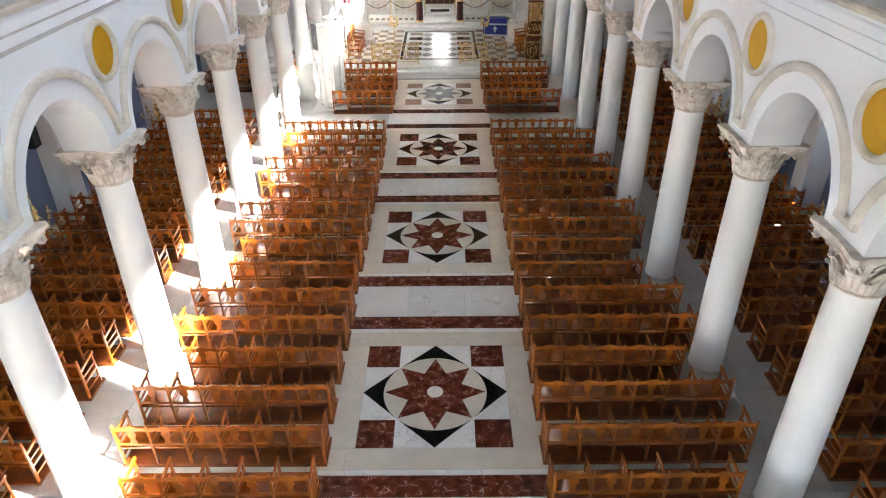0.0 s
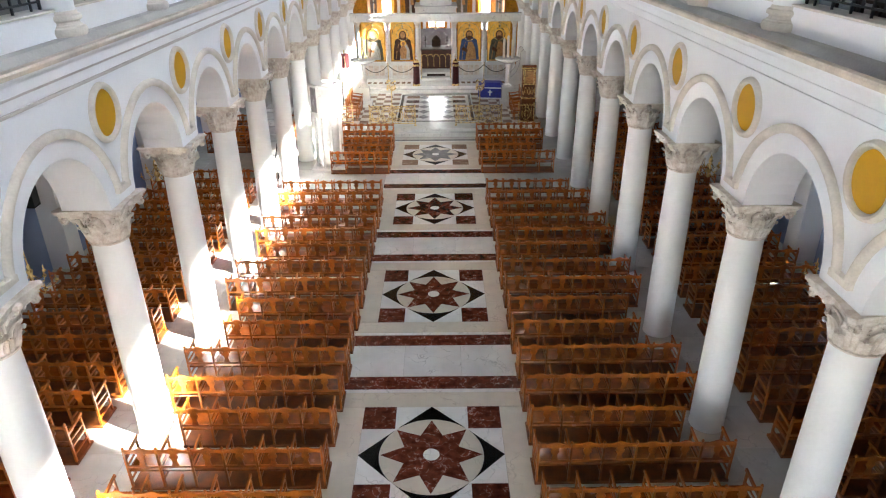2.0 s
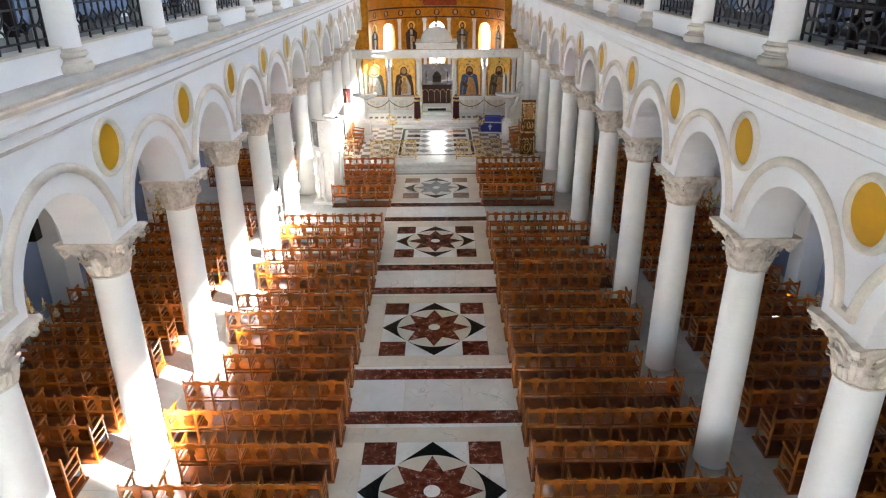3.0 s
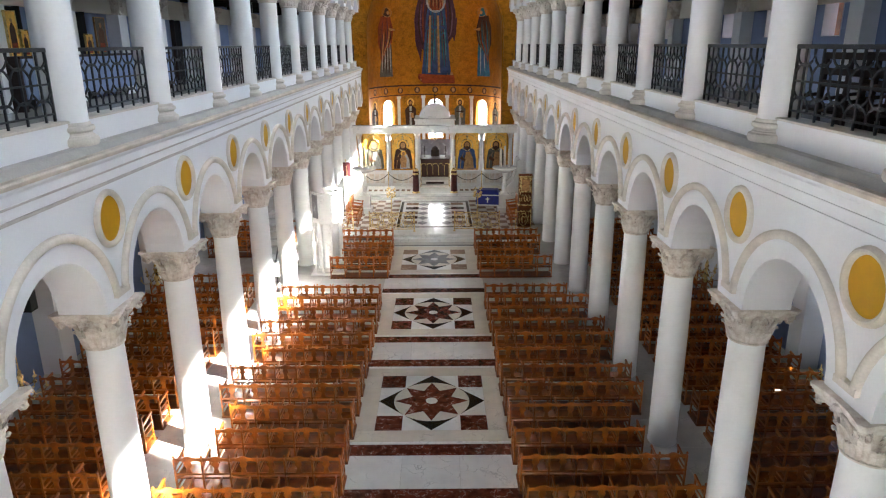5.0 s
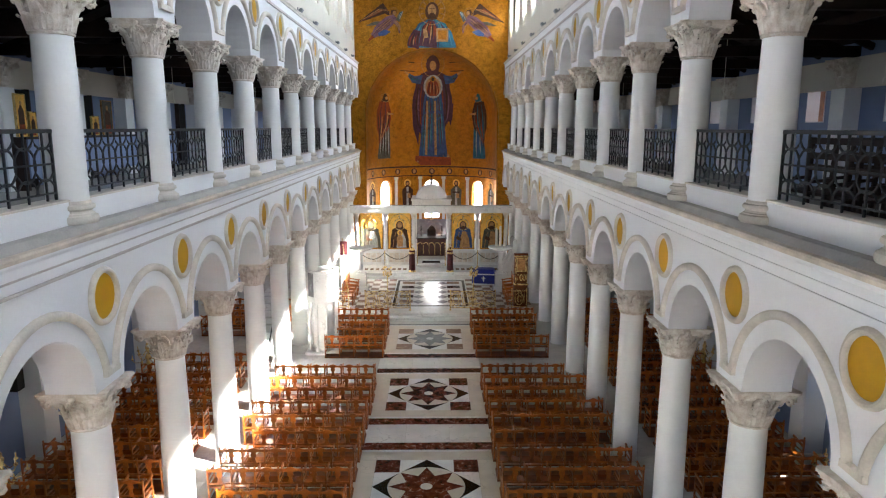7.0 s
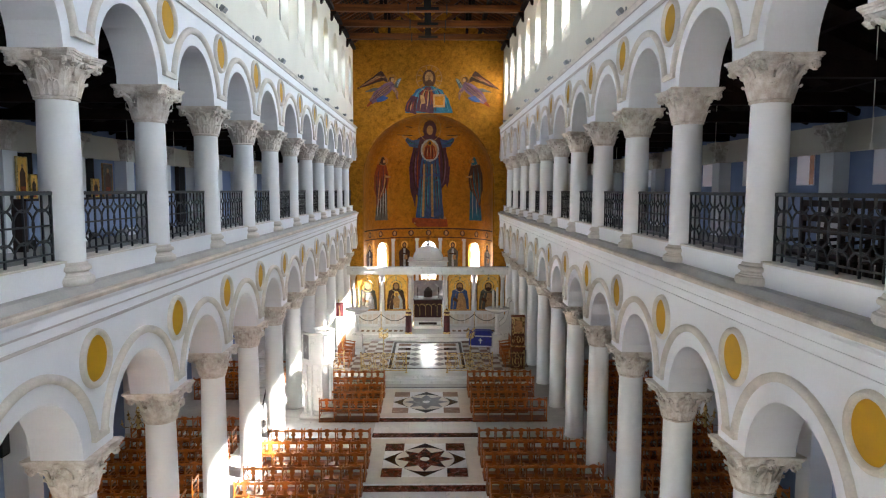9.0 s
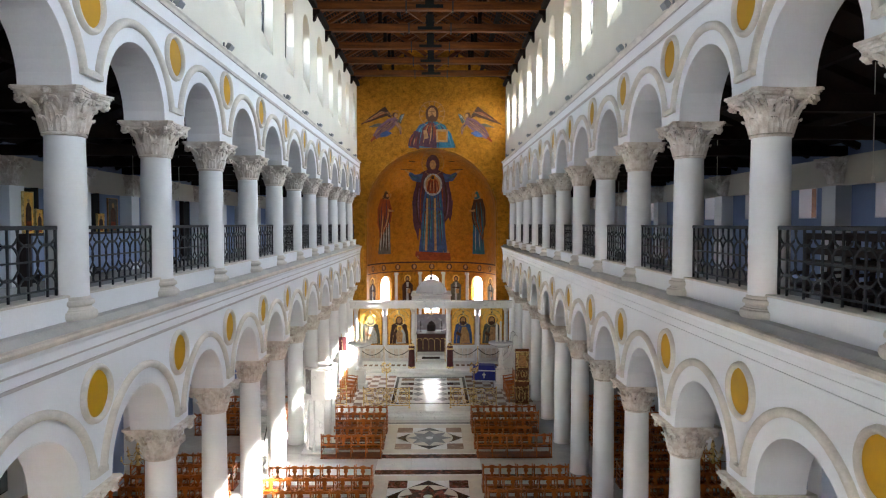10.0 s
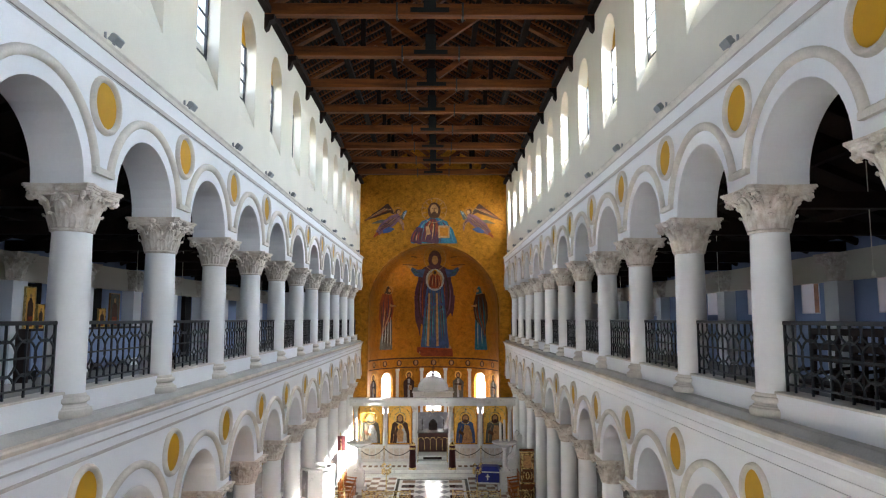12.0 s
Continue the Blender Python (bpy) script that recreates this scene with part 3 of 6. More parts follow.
def truss():
    """Tie beam, principal rafters, queen struts and a dark hanging post with its iron shoe."""
    e = thing("roof_truss", "brown timber roof truss with a dark king post and iron straps", "roof truss", "nave trusses")
    part("tie_beam", Shape().soft(-CLX - 0.05, -0.16, 18.63, CLX + 0.05, 0.16, 19.0, 0.015), BEAM, e)
    for sd in (1, -1):
        part("principal_rafter", Shape().bar((sd * (CLX + 0.1), 0, 18.98), (sd * 0.1, 0, RIDGE - 0.3), 0.24, 0.28), BEAM, e)
        part("strut", Shape().bar((sd * 0.25, 0, 19.15), (sd * 2.3, 0, 20.6), 0.2, 0.22), BEAM, e)
        part("queen_post", Shape().box(sd * 2.5 - 0.09, -0.09, 19.0, sd * 2.5 + 0.09, 0.09, 20.45), BEAMDARK, e)
        part("iron_strap", Shape().box(sd * 1.05 - 0.03, -0.175, 18.56, sd * 1.05 + 0.03, 0.175, 19.03).box(sd * 1.05 - 0.012, -0.012, 18.44, sd * 1.05 + 0.012, 0.012, 18.56), IRON, e)
        part("bracket", Shape().prism([(0, 0.0), (0.32, 0.0), (0.30, -0.16), (0.16, -0.22), (0.10, -0.42), (0, -0.5)], -0.15, 0.15)
             .turned(Matrix(((-sd, 0, 0, sd * (CLX + 0.003)), (0, 0, 1, 0), (0, 1, 0, 18.63), (0, 0, 0, 1)))), BEAMDARK, e)
    part("king_post", Shape().box(-0.14, -0.15, 19.0, 0.14, 0.15, RIDGE - 0.1), BEAMDARK, e)
    part("king_shoe", Shape().box(-0.62, -0.185, 18.70, 0.62, 0.185, 18.86).box(-0.2, -0.2, 18.86, 0.2, 0.2, 19.45), BLACK, e)
    return e


first = truss()
first.matrix_basis = pose(0, Y0 + FIRST * BAY + 0.3, 0)
for k in range(FIRST + 1, LAST):
    copy_thing(first, pose(0, Y0 + k * BAY, 0))
common = Shape()
for sd in (1, -1):
    common.bar((sd * (CLX + 0.3), 0, EAVES + 0.12), (0, 0, RIDGE - 0.13), 0.09, 0.14)
common = common.mesh("common_rafter", BEAM)
for k in range(FIRST * 5, LAST * 5):
    part("common_rafter", common, None, nave_roof).location = (0, Y0 + (k + 0.5) * BAY / 5, 0)
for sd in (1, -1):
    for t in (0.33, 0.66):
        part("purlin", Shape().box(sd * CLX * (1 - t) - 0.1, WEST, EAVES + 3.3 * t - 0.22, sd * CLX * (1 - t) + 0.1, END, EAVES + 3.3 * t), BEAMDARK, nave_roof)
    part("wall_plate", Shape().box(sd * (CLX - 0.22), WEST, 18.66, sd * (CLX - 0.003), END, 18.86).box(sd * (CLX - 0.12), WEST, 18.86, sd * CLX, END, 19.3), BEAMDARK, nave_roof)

# ---- east wall, arch and apse ----
AR, AZ, AYC = 4.63, 9.68, END + 0.3
s = Shape()
hole = [(-AR, 0.0)] + arch_points(0, AR, AZ, 40) + [(AR, 0.0)]
for yy in (END, END + 0.35):
    for (xa, za), (xb, zb) in zip(hole[1:], hole[2:-1]):
        s.add([(xa, yy, za), (xb, yy, zb), (xb, yy, RIDGE + 0.3), (xa, yy, RIDGE + 0.3)], [(0, 1, 2, 3)])
    for a, b in ((-CLX - 0.6, -AR), (AR, CLX + 0.6)):
        s.add([(a, yy, 0), (b, yy, 0), (b, yy, RIDGE + 0.3), (a, yy, RIDGE + 0.3)], [(0, 1, 2, 3)])
for (xa, za), (xb, zb) in zip(hole, hole[1:]):
    s.add([(xa, END, za), (xb, END, zb), (xb, END + 0.35, zb), (xa, END + 0.35, za)], [(0, 1, 2, 3)])
east = structure("wall_east", s, GOLD, "gold mosaic wall over the apse arch")
s = Shape()
for a, b in ((-OUTER - 0.5, -CLX - 0.6), (CLX + 0.6, OUTER + 0.5)):
    s.box(a, END, 0, b, END + 0.35, 14)
structure("wall_east_aisles", s, PLASTER)


def apse_y(x, z, inset=0.0):
    r = AR - inset
    h = max(0.0, z - AZ)
    return AYC + math.sqrt(max(0.0, r * r - x * x - h * h))


# the apse drum has three arched windows
WINS = ((-0.85, 0.25), (0.0, 0.26), (0.85, 0.25))      # angle from the axis, width in radians
WZ0, WZ1 = 1.95, 5.0


def apse_solid():
    s = Shape()
    angs = sorted(set([-math.pi / 2 + math.pi * i / 48 for i in range(49)] + [c + h * (j / 10 - 0.5) for c, h in WINS for j in range(11)]))
    rows = [0.0, WZ0, 5.2, 6.0, 7.2, 8.4, AZ]

    def at(t, z, q=AR):
        return (q * math.sin(t), AYC + q * math.cos(t), z)

    def head(t, c, h):
        return WZ1 - h / 2 * AR + math.sqrt(max(0.0, (h / 2) ** 2 - (t - c) ** 2)) * AR

    for a, b in zip(angs, angs[1:]):
        inside = [w for w in WINS if abs((a + b) / 2 - w[0]) < w[1] / 2]
        for za, zb in zip(rows, rows[1:]):
            if za == WZ0 and inside:
                c, h = inside[0]
                ha, hb = head(a, c, h), head(b, c, h)
                s.add([at(a, ha), at(b, hb), at(b, zb), at(a, zb)], [(0, 1, 2, 3)])
                s.add([at(a, ha), at(b, hb), at(b, hb, AR + 0.28), at(a, ha, AR + 0.28)], [(0, 1, 2, 3)])
                s.add([at(a, WZ0), at(b, WZ0), at(b, WZ0, AR + 0.28), at(a, WZ0, AR + 0.28)], [(0, 1, 2, 3)])
            else:
                s.add([at(a, za), at(b, za), at(b, zb), at(a, zb)], [(0, 1, 2, 3)])
        for i in range(16):
            e, f = math.pi / 2 * i / 16, math.pi / 2 * (i + 1) / 16
            s.add([(AR * math.cos(el) * math.sin(t), AYC + AR * math.cos(el) * math.cos(t), AZ + AR * math.sin(el)) for t, el in ((a, e), (b, e), (b, f), (a, f))], [(0, 1, 2, 3)])
    for c, h in WINS:
        for t in (c - h / 2, c + h / 2):
            z = head(t, c, h)
            s.add([at(t, WZ0), at(t, WZ0, AR + 0.28), at(t, z, AR + 0.28), at(t, z)], [(0, 1, 2, 3)])
    return s


apse = structure("wall_apse", apse_solid(), GOLDDEEP, "amber gold mosaic apse with a half dome", True)
for i, (c, h) in enumerate(WINS):
    x, y = (AR + 0.2) * math.sin(c), AYC + (AR + 0.2) * math.cos(c)
    w = h * AR / 2
    fr = Shape().box(-w, -0.02, WZ0, -w + 0.04, 0.02, WZ1 - w).box(w - 0.04, -0.02, WZ0, w, 0.02, WZ1 - w).box(-w, -0.02, WZ1 - w - 0.02, w, 0.02, WZ1 - w + 0.02)
    fr.box(-w, -0.02, WZ0, w, 0.02, WZ0 + 0.04)
    fr.tube([(u, 0, z) for u, z in arch_points(0, w - 0.02, WZ1 - w, 12)], 0.022, 4)
    ob = structure(f"window_apse_{i + 1}", fr, IRON, "arched apse window with a thin dark frame")
    ob.matrix_basis = pose(x, y, 0, 0, 0, -math.degrees(c))

# bright hazy daylight outside the apse windows
m = bpy.data.materials.new("daylight_haze")
m.use_nodes = True
em = m.node_tree.nodes.new("ShaderNodeEmission")
em.inputs[0].default_value, em.inputs[1].default_value = (0.96, 0.98, 1.0, 1), 0.5
m.node_tree.links.new(em.outputs[0], m.node_tree.nodes["Material Output"].inputs[0])
structure("backdrop", Shape().add([(-9, END + 7, -0.2), (9, END + 7, -0.2), (9, END + 7, 9), (-9, END + 7, 9)], [(3, 2, 1, 0)]), m, "bright haze outside the apse")

# ---- floor: marble slabs and the inlaid medallions ----
floor = structure("floor", Shape().box(-OUTER, WEST - 0.4, -0.3, OUTER, END + 6, -0.012), AISLEM, "pale marble church floor")
NAVE = 1.95                                            # half width of the middle aisle
MED0, MEDP, MEDH = 9.55, 6.04, 1.385                   # first medallion, spacing, half side


def slab(x0, y0, x1, y1, mat, name="slab", z=0.0):
    return part(name, Shape().soft(x0 + 0.003, y0 + 0.003, -0.02, x1 - 0.003, y1 - 0.003, z, 0.002), mat, floor)


def inlay(outline, mat, name, z=0.004):
    return part(name, Shape().prism(outline, -0.015, z), mat, floor)


def ring_arc(cx, cy, r, a0, a1, n=10):
    return [(cx + r * math.cos(a0 + (a1 - a0) * i / n), cy + r * math.sin(a0 + (a1 - a0) * i / n)) for i in range(n + 1)]


def medallion(cy, star, corner):
    h = MEDH
    q = 0.66
    slab(-NAVE, cy - 1.98, NAVE, cy - 1.86, WHITEM)
    slab(-NAVE, cy + 1.86, NAVE, cy + 1.98, WHITEM)
    for x0, y0, x1, y1 in ((-NAVE, cy - 1.86, NAVE, cy - h), (-NAVE, cy + h, NAVE, cy + 1.86), (-NAVE, cy - h, -h, cy + h), (h, cy - h, NAVE, cy + h)):
        slab(x0, y0, x1, y1, CREAM)
    slab(-h, cy - h, h, cy + h, WHITEM)
    for sx in (-1, 1):
        for sy in (-1, 1):
            xa, xb = sorted((sx * (h - q), sx * h))
            ya, yb = sorted((cy + sy * (h - q), cy + sy * h))
            inlay([(xa, ya), (xb, ya), (xb, yb), (xa, yb)], corner, "corner_square")
    inlay(ring_arc(0, cy, 0.985, 0, 2 * math.pi * 47 / 48, 47), CREAM, "inlay_disc")
    for k in range(4):                                 # dark crescents between the disc and the diamond's points
        a = k * math.pi / 2
        tip = (h * math.cos(a), cy + h * math.sin(a))
        inner = ring_arc(0, cy, 0.99, a + 0.73, a - 0.73, 14)
        inlay([tip] + inner, GREEN, "crescent", 0.006)
    pts = []
    for i in range(16):
        r = 0.965 if i % 2 == 0 else 0.56
        pts.append((r * math.sin(i * math.pi / 8), cy + r * math.cos(i * math.pi / 8)))
    inlay(pts, star, "star", 0.008)
    inlay(ring_arc(0, cy, 0.155, 0, 2 * math.pi * 23 / 24, 23), WHITEM, "hub", 0.011)


for i in range(-1, 4):
    cy = MED0 + i * MEDP
    medallion(cy, GREYM if i == 3 else RED, BROWNM if i == 3 else RED)
    # red stripe, white slabs, red stripe up to the next medallion
    slab(-NAVE, cy + 1.98, NAVE, cy + 2.42, RED, "stripe") if i < 3 else slab(-NAVE, cy + 1.98, NAVE, cy + 2.2, GREYM, "stripe")
    if i < 3:
        for j in range(3):
            slab(-NAVE + j * 1.3, cy + 2.42, -NAVE + (j + 1) * 1.3, cy + 3.62, WHITEM)
        slab(-NAVE, cy + 3.62, NAVE, cy + MEDP - 1.98, RED, "stripe")
# slabs under the chairs and in the side aisles
SL = 1.24
for side in (1, -1):
    for i in range(30):
        y = -1.5 + i * SL
        if y + SL > 30.4:
            break
        for j in range(7):
            x = NAVE + j * 1.26
            a, b = sorted((side * x, side * (x + 1.26)))
            slab(a, y, b, y + SL, AISLEM)

# ---- columns ----
def bell(r, t):
    return r + 0.005 + 0.17 * max(0.0, t) ** 1.8


def leaf(s, ang, r, h, t0, t1, w, out):
    """One acanthus leaf that hugs the bell and curls over at its tip."""
    rows = ((0.0, 0.01, 0.85), (0.3, 0.02, 1.0), (0.6, 0.035, 1.0), (0.85, 0.6 * out, 0.8), (1.0, out, 0.55), (0.94, out * 1.25, 0.35), (0.84, out * 1.1, 0.2))
    c, sn = math.cos(ang), math.sin(ang)
    p = []
    for t, o, wd in rows:
        tz = t0 + (t1 - t0) * t
        for u, lift in ((-1, -0.02), (-0.6, 0.02), (-0.25, 0.008), (0, 0.026), (0.25, 0.008), (0.6, 0.02), (1, -0.02)):
            rad = bell(r, tz) + o + lift * (1 - 0.3 * t)
            tx = u * w * wd / 2
            p.append((rad * c - tx * sn, rad * sn + tx * c, h * (tz - (0.03 * abs(u) if t > 0.7 else 0))))
    f = [(i * 7 + j, i * 7 + j + 1, i * 7 + j + 8, i * 7 + j + 7) for i in range(6) for j in range(6)]
    s.add(p, f)


def capital_shape(r, h, half):
    """A Corinthian capital, its foot at z = 0."""
    s = Shape()
    s.lathe([(r, 0), (r + 0.03, 0.01), (r + 0.035, 0.035), (r + 0.008, 0.055)] + [(bell(r, t), t * h) for t in (0.1, 0.25, 0.4, 0.55, 0.7, 0.8, 0.88)], 24)
    for i in range(8):
        leaf(s, i * math.pi / 4 + math.pi / 8, r, h, 0.08, 0.42, 0.25, 0.075)
    for i in range(8):
        leaf(s, i * math.pi / 4, r, h, 0.16, 0.68, 0.24, 0.085)
    for i in range(4):                                 # corner scrolls and the flowers between them
        a = i * math.pi / 2 + math.pi / 4
        for off in (-0.10, 0.10):
            d = a + off
            c, sn = math.cos(d), math.sin(d)
            path = [(q * c, q * sn, t * h) for q, t in ((bell(r, 0.5) + 0.02, 0.50), (bell(r, 0.64) + 0.04, 0.66), (half * 1.06, 0.80))]
            for q in range(0, 7):
                t = q * 0.85
                rad = 0.062 * (1 - q / 9)
                path.append(((half * 1.10 + rad * math.sin(t)) * c, (half * 1.10 + rad * math.sin(t)) * sn, 0.75 * h + rad * math.cos(t)))
            s.tube(path, 0.036, 6)
        b = i * math.pi / 2
        c, sn = math.cos(b), math.sin(b)
        s.lathe([(0.0, -0.055), (0.06, -0.035), (0.075, 0.0), (0.06, 0.035), (0.0, 0.055)], 8, ((half - 0.06) * c, (half - 0.06) * sn, 0.90 * h))
        for off in (-0.34, 0.34):                      # inner scrolls
            path = [(bell(r, t) * math.cos(b + off * q) + 0.03 * c, bell(r, t) * math.sin(b + off * q) + 0.03 * sn, t * h) for q, t in ((1.3, 0.52), (1.1, 0.66), (0.7, 0.78), (0.3, 0.80), (0.25, 0.73), (0.45, 0.71))]
            s.tube(path, 0.028, 6)
    for z0, z1, grow in ((0.775 * h, 0.845 * h, -0.065), (0.847 * h, 0.905 * h, -0.03), (0.907 * h, 0.945 * h, -0.008), (0.947 * h, h, 0.014)):        # abacus with hollowed sides
        g = half + grow
        out = []
        for i in range(4):
            a = i * math.pi / 2
            for u in (-0.88, -0.6, -0.3, 0, 0.3, 0.6, 0.88):
                x, y = g - 0.07 * (1 - (u / 0.88) ** 2), u * g
                out.append((x * math.cos(a) - y * math.sin(a), x * math.sin(a) + y * math.cos(a)))
        s.prism(out, z0, z1)
    return s


CAP_H = 0.72
low_cap = capital_shape(0.30, CAP_H, 0.55).mesh("capital", CARVED, True)
top_cap = capital_shape(0.285, 0.70, 0.53).mesh("capital", CARVED, True)


def low_column():
    e = thing("column", "tall smooth white column with a carved Corinthian capital", "column", "nave columns")
    part("shaft", Shape().lathe([(0.335, 0), (0.335, 0.03), (0.326, 0.05), (0.325, 0.10), (0.325, 1.4), (0.315, 3.0), (0.30, SPRING1 - CAP_H + 0.01)], 32), SHAFT, e, smooth=True)
    part("capital", low_cap, None, e).location = (0, 0, SPRING1 - CAP_H)
    return e


def top_column():
    e = thing("gallery_column", "white gallery column with moulded base and carved capital", "column", "gallery columns")
    part("base", Shape().lathe([(0.395, 0), (0.412, 0.03), (0.418, 0.07), (0.405, 0.115), (0.365, 0.135), (0.36, 0.15), (0.335, 0.165), (0.325, 0.195), (0.345, 0.215), (0.368, 0.225), (0.375, 0.255), (0.362, 0.285), (0.325, 0.30), (0.322, 0.33), (0.302, 0.35)], 32), STUCCO, e, smooth=True)
    part("shaft", Shape().lathe([(0.302, 0.345), (0.302, 1.4), (0.296, 2.2), (0.285, 11.03 - LEDGE1 - 0.69)], 32), SHAFT, e, smooth=True)
    part("capital", top_cap, None, e).location = (0, 0, 11.03 - LEDGE1 - 0.70)
    return e


lc, tc = low_column(), top_column()
lc.matrix_basis, tc.matrix_basis = pose(AXIS, Y0 + FIRST * BAY + 0.6, 0), pose(AXIS, Y0 + FIRST * BAY + 0.6, LEDGE1)
for side in (1, -1):
    for k in range(FIRST + 1, LAST):
        copy_thing(lc, pose(side * AXIS, Y0 + k * BAY, 0))
        copy_thing(tc, pose(side * AXIS, Y0 + k * BAY, LEDGE1))

# ---- gallery railing: iron panels on low walls ----
def railing():
    e = thing("gallery_railing", "black wrought iron railing of interlaced ovals on a low white wall", "railing", "gallery railings")
    half = BAY / 2 - 0.315
    part("low_wall", Shape().soft(-0.16, -half - 0.03, 0, 0.16, half + 0.03, 0.356, 0.01), PLASTER, e)
    part("coping", Shape().soft(-0.19, -half - 0.03, 0.357, 0.19, half + 0.03, 0.39, 0.008), STUCCO, e)
    part("top_rail", Shape().soft(-0.035, -half, 1.38, 0.035, half, 1.44, 0.01), IRON, e)
    n = 6
    p = 2 * half / n
    for z in (0.50, 0.93):
        part("cross_bar", Shape().box(-0.012, -half, z - 0.014, 0.012, half, z + 0.014), IRON, e)
    for y in (-half, half):
        part("upright", Shape().box(-0.018, y - 0.018, 0.39, 0.018, y + 0.018, 1.38), IRON, e)
    w = p * 0.54
    for i in range(n):                                 # each upright runs through the middle of its ovals
        y = -half + (i + 0.5) * p
        part("upright", Shape().box(-0.014, y - 0.014, 0.39, 0.014, y + 0.014, 1.38), IRON, e)
        s = Shape()
        s.tube([(0, y + w * math.cos(a * math.pi / 10), 0.93 + 0.25 * math.sin(a * math.pi / 10)) for a in range(20)], 0.016, 4, True)
        s.tube([(0, y + w * math.cos(math.pi + a * math.pi / 8), 1.38 + 0.24 * math.sin(math.pi + a * math.pi / 8)) for a in range(9)], 0.016, 4)
        s.tube([(0, y + w * math.cos(a * math.pi / 8), 0.50 + 0.22 * math.sin(a * math.pi / 8)) for a in range(9)], 0.016, 4)
        part("scroll", s, IRON, e)
    return e


rl = railing()
rl.matrix_basis = pose(AXIS, Y0 + (FIRST + 0.5) * BAY, LEDGE1)
for side in (1, -1):
    for k in range(FIRST, LAST):
        if side < 0 or k > FIRST:
            copy_thing(rl, pose(side * AXIS, Y0 + (k + 0.5) * BAY, LEDGE1))

# pilasters of the outer walls
pil_cap = capital_shape(0.22, 0.72, 0.42)
pcm = Shape()
pcm.add(pil_cap.v, pil_cap.f)
pcm = pcm.mesh("capital", CARVED, True)


def pilaster():
    e = thing("pilaster", "pale square pilaster with a carved capital against the outer wall", "pilaster", "gallery pilasters")
    part("body", Shape().box(-0.12, -0.30, 0, 0.29, 0.30, 2.57), PLASTER, e)
    part("capital", pcm, None, e).location = (0.12, 0, 2.57)
    return e


def aisle_pilaster():
    e = thing("aisle_pilaster", "tall plain white pilaster of the side aisle", "pilaster", "aisle pilasters")
    part("body", Shape().box(-0.33, -0.32, 0.25, 0.29, 0.32, 6.94), PLASTER, e)
    part("plinth", Shape().soft(-0.37, -0.36, 0, 0.29, 0.36, 0.25, 0.02), STUCCO, e)
    return e


pl, ap = pilaster(), aisle_pilaster()
pl.matrix_basis = pose(OUTER - 0.29, Y0 + FIRST * BAY + 0.5, 7.40)
ap.matrix_basis = pose(OUTER - 0.29, Y0 + FIRST * BAY + 0.5, 0)
for side in (1, -1):
    for k in range(FIRST + 1, LAST):
        turn = 0 if side > 0 else 180
        copy_thing(pl, pose(side * (OUTER - 0.292), Y0 + k * BAY, 7.40, 0, 0, turn))
        copy_thing(ap, pose(side * (OUTER - 0.292), Y0 + k * BAY, 0, 0, 0, turn))

# ---- rows of church chairs ----
CW = 0.567


def wavy_rail():
    s = Shape()
    n = 10
    top = lambda u: 0.90 + 0.045 * math.exp(-(u / 0.16) ** 2) + 0.012 * math.cos(u * 24)
    p, f = [], []
    for i in range(n + 1):
        u = -CW / 2 + 0.02 + (CW - 0.04) * i / n
        for y, z in ((-0.014, 0.84 - 0.01 * math.cos(u * 20)), (0.014, 0.84 - 0.01 * math.cos(u * 20)), (0.014, top(u)), (-0.014, top(u))):
            p.append((u, y, z))
    for i in range(n):
        f += [(i * 4 + j, i * 4 + (j + 1) % 4, i * 4 + 4 + (j + 1) % 4, i * 4 + 4 + j) for j in range(4)]
    s.add(p, f)
    s.box(-CW / 2 + 0.02, -0.014, 0.52, CW / 2 - 0.02, 0.014, 0.56)                   # lower back rail
    half = [(0.062, 0.555), (0.055, 0.60), (0.040, 0.65), (0.042, 0.69), (0.072, 0.735), (0.078, 0.77), (0.058, 0.80), (0.062, 0.85)]   # vase-shaped splat
    for (wa, za), (wb, zb) in zip(half, half[1:]):
        s.add([(-wa, -0.009, za), (wa, -0.009, za), (wb, -0.009, zb), (-wb, -0.009, zb), (-wa, 0.009, za), (wa, 0.009, za), (wb, 0.009, zb), (-wb, 0.009, zb)],
              [(0, 1, 2, 3), (7, 6, 5, 4), (0, 3, 7, 4), (1, 5, 6, 2)])
    return s


def end_frame():
    s = Shape()
    s.bar((0, 0.02, 0.06), (0, 0.0, 0.90), 0.045, 0.036)
    s.lathe([(0.022, 0), (0.014, 0.012), (0.03, 0.04), (0.014, 0.07), (0.0, 0.085)], 6, (0, 0, 0.90))
    s.bar((0, 0.50, 0.06), (0, 0.47, 0.72), 0.04, 0.034)
    s.bar((0, 0.0, 0.70), (0, 0.53, 0.77), 0.035, 0.06)
    s.box(-0.014, 0.02, 0.20, 0.014, 0.48, 0.235).box(-0.012, 0.02, 0.53, 0.012, 0.47, 0.56).box(-0.016, 0.02, 0.385, 0.016, 0.48, 0.43)
    return s


seat_mesh = Shape().soft(-CW / 2 + 0.012, 0.012, 0.415, CW / 2 - 0.012, 0.50, 0.45, 0.012).mesh("seat", SEATW)
back_mesh = wavy_rail().mesh("backrest", OAK)
frame_mesh = end_frame().mesh("side_frame", OAK)
apron_mesh = Shape().box(-CW / 2 + 0.018, 0.44, 0.32, CW / 2 - 0.018, 0.46, 0.41).mesh("apron", OAK)


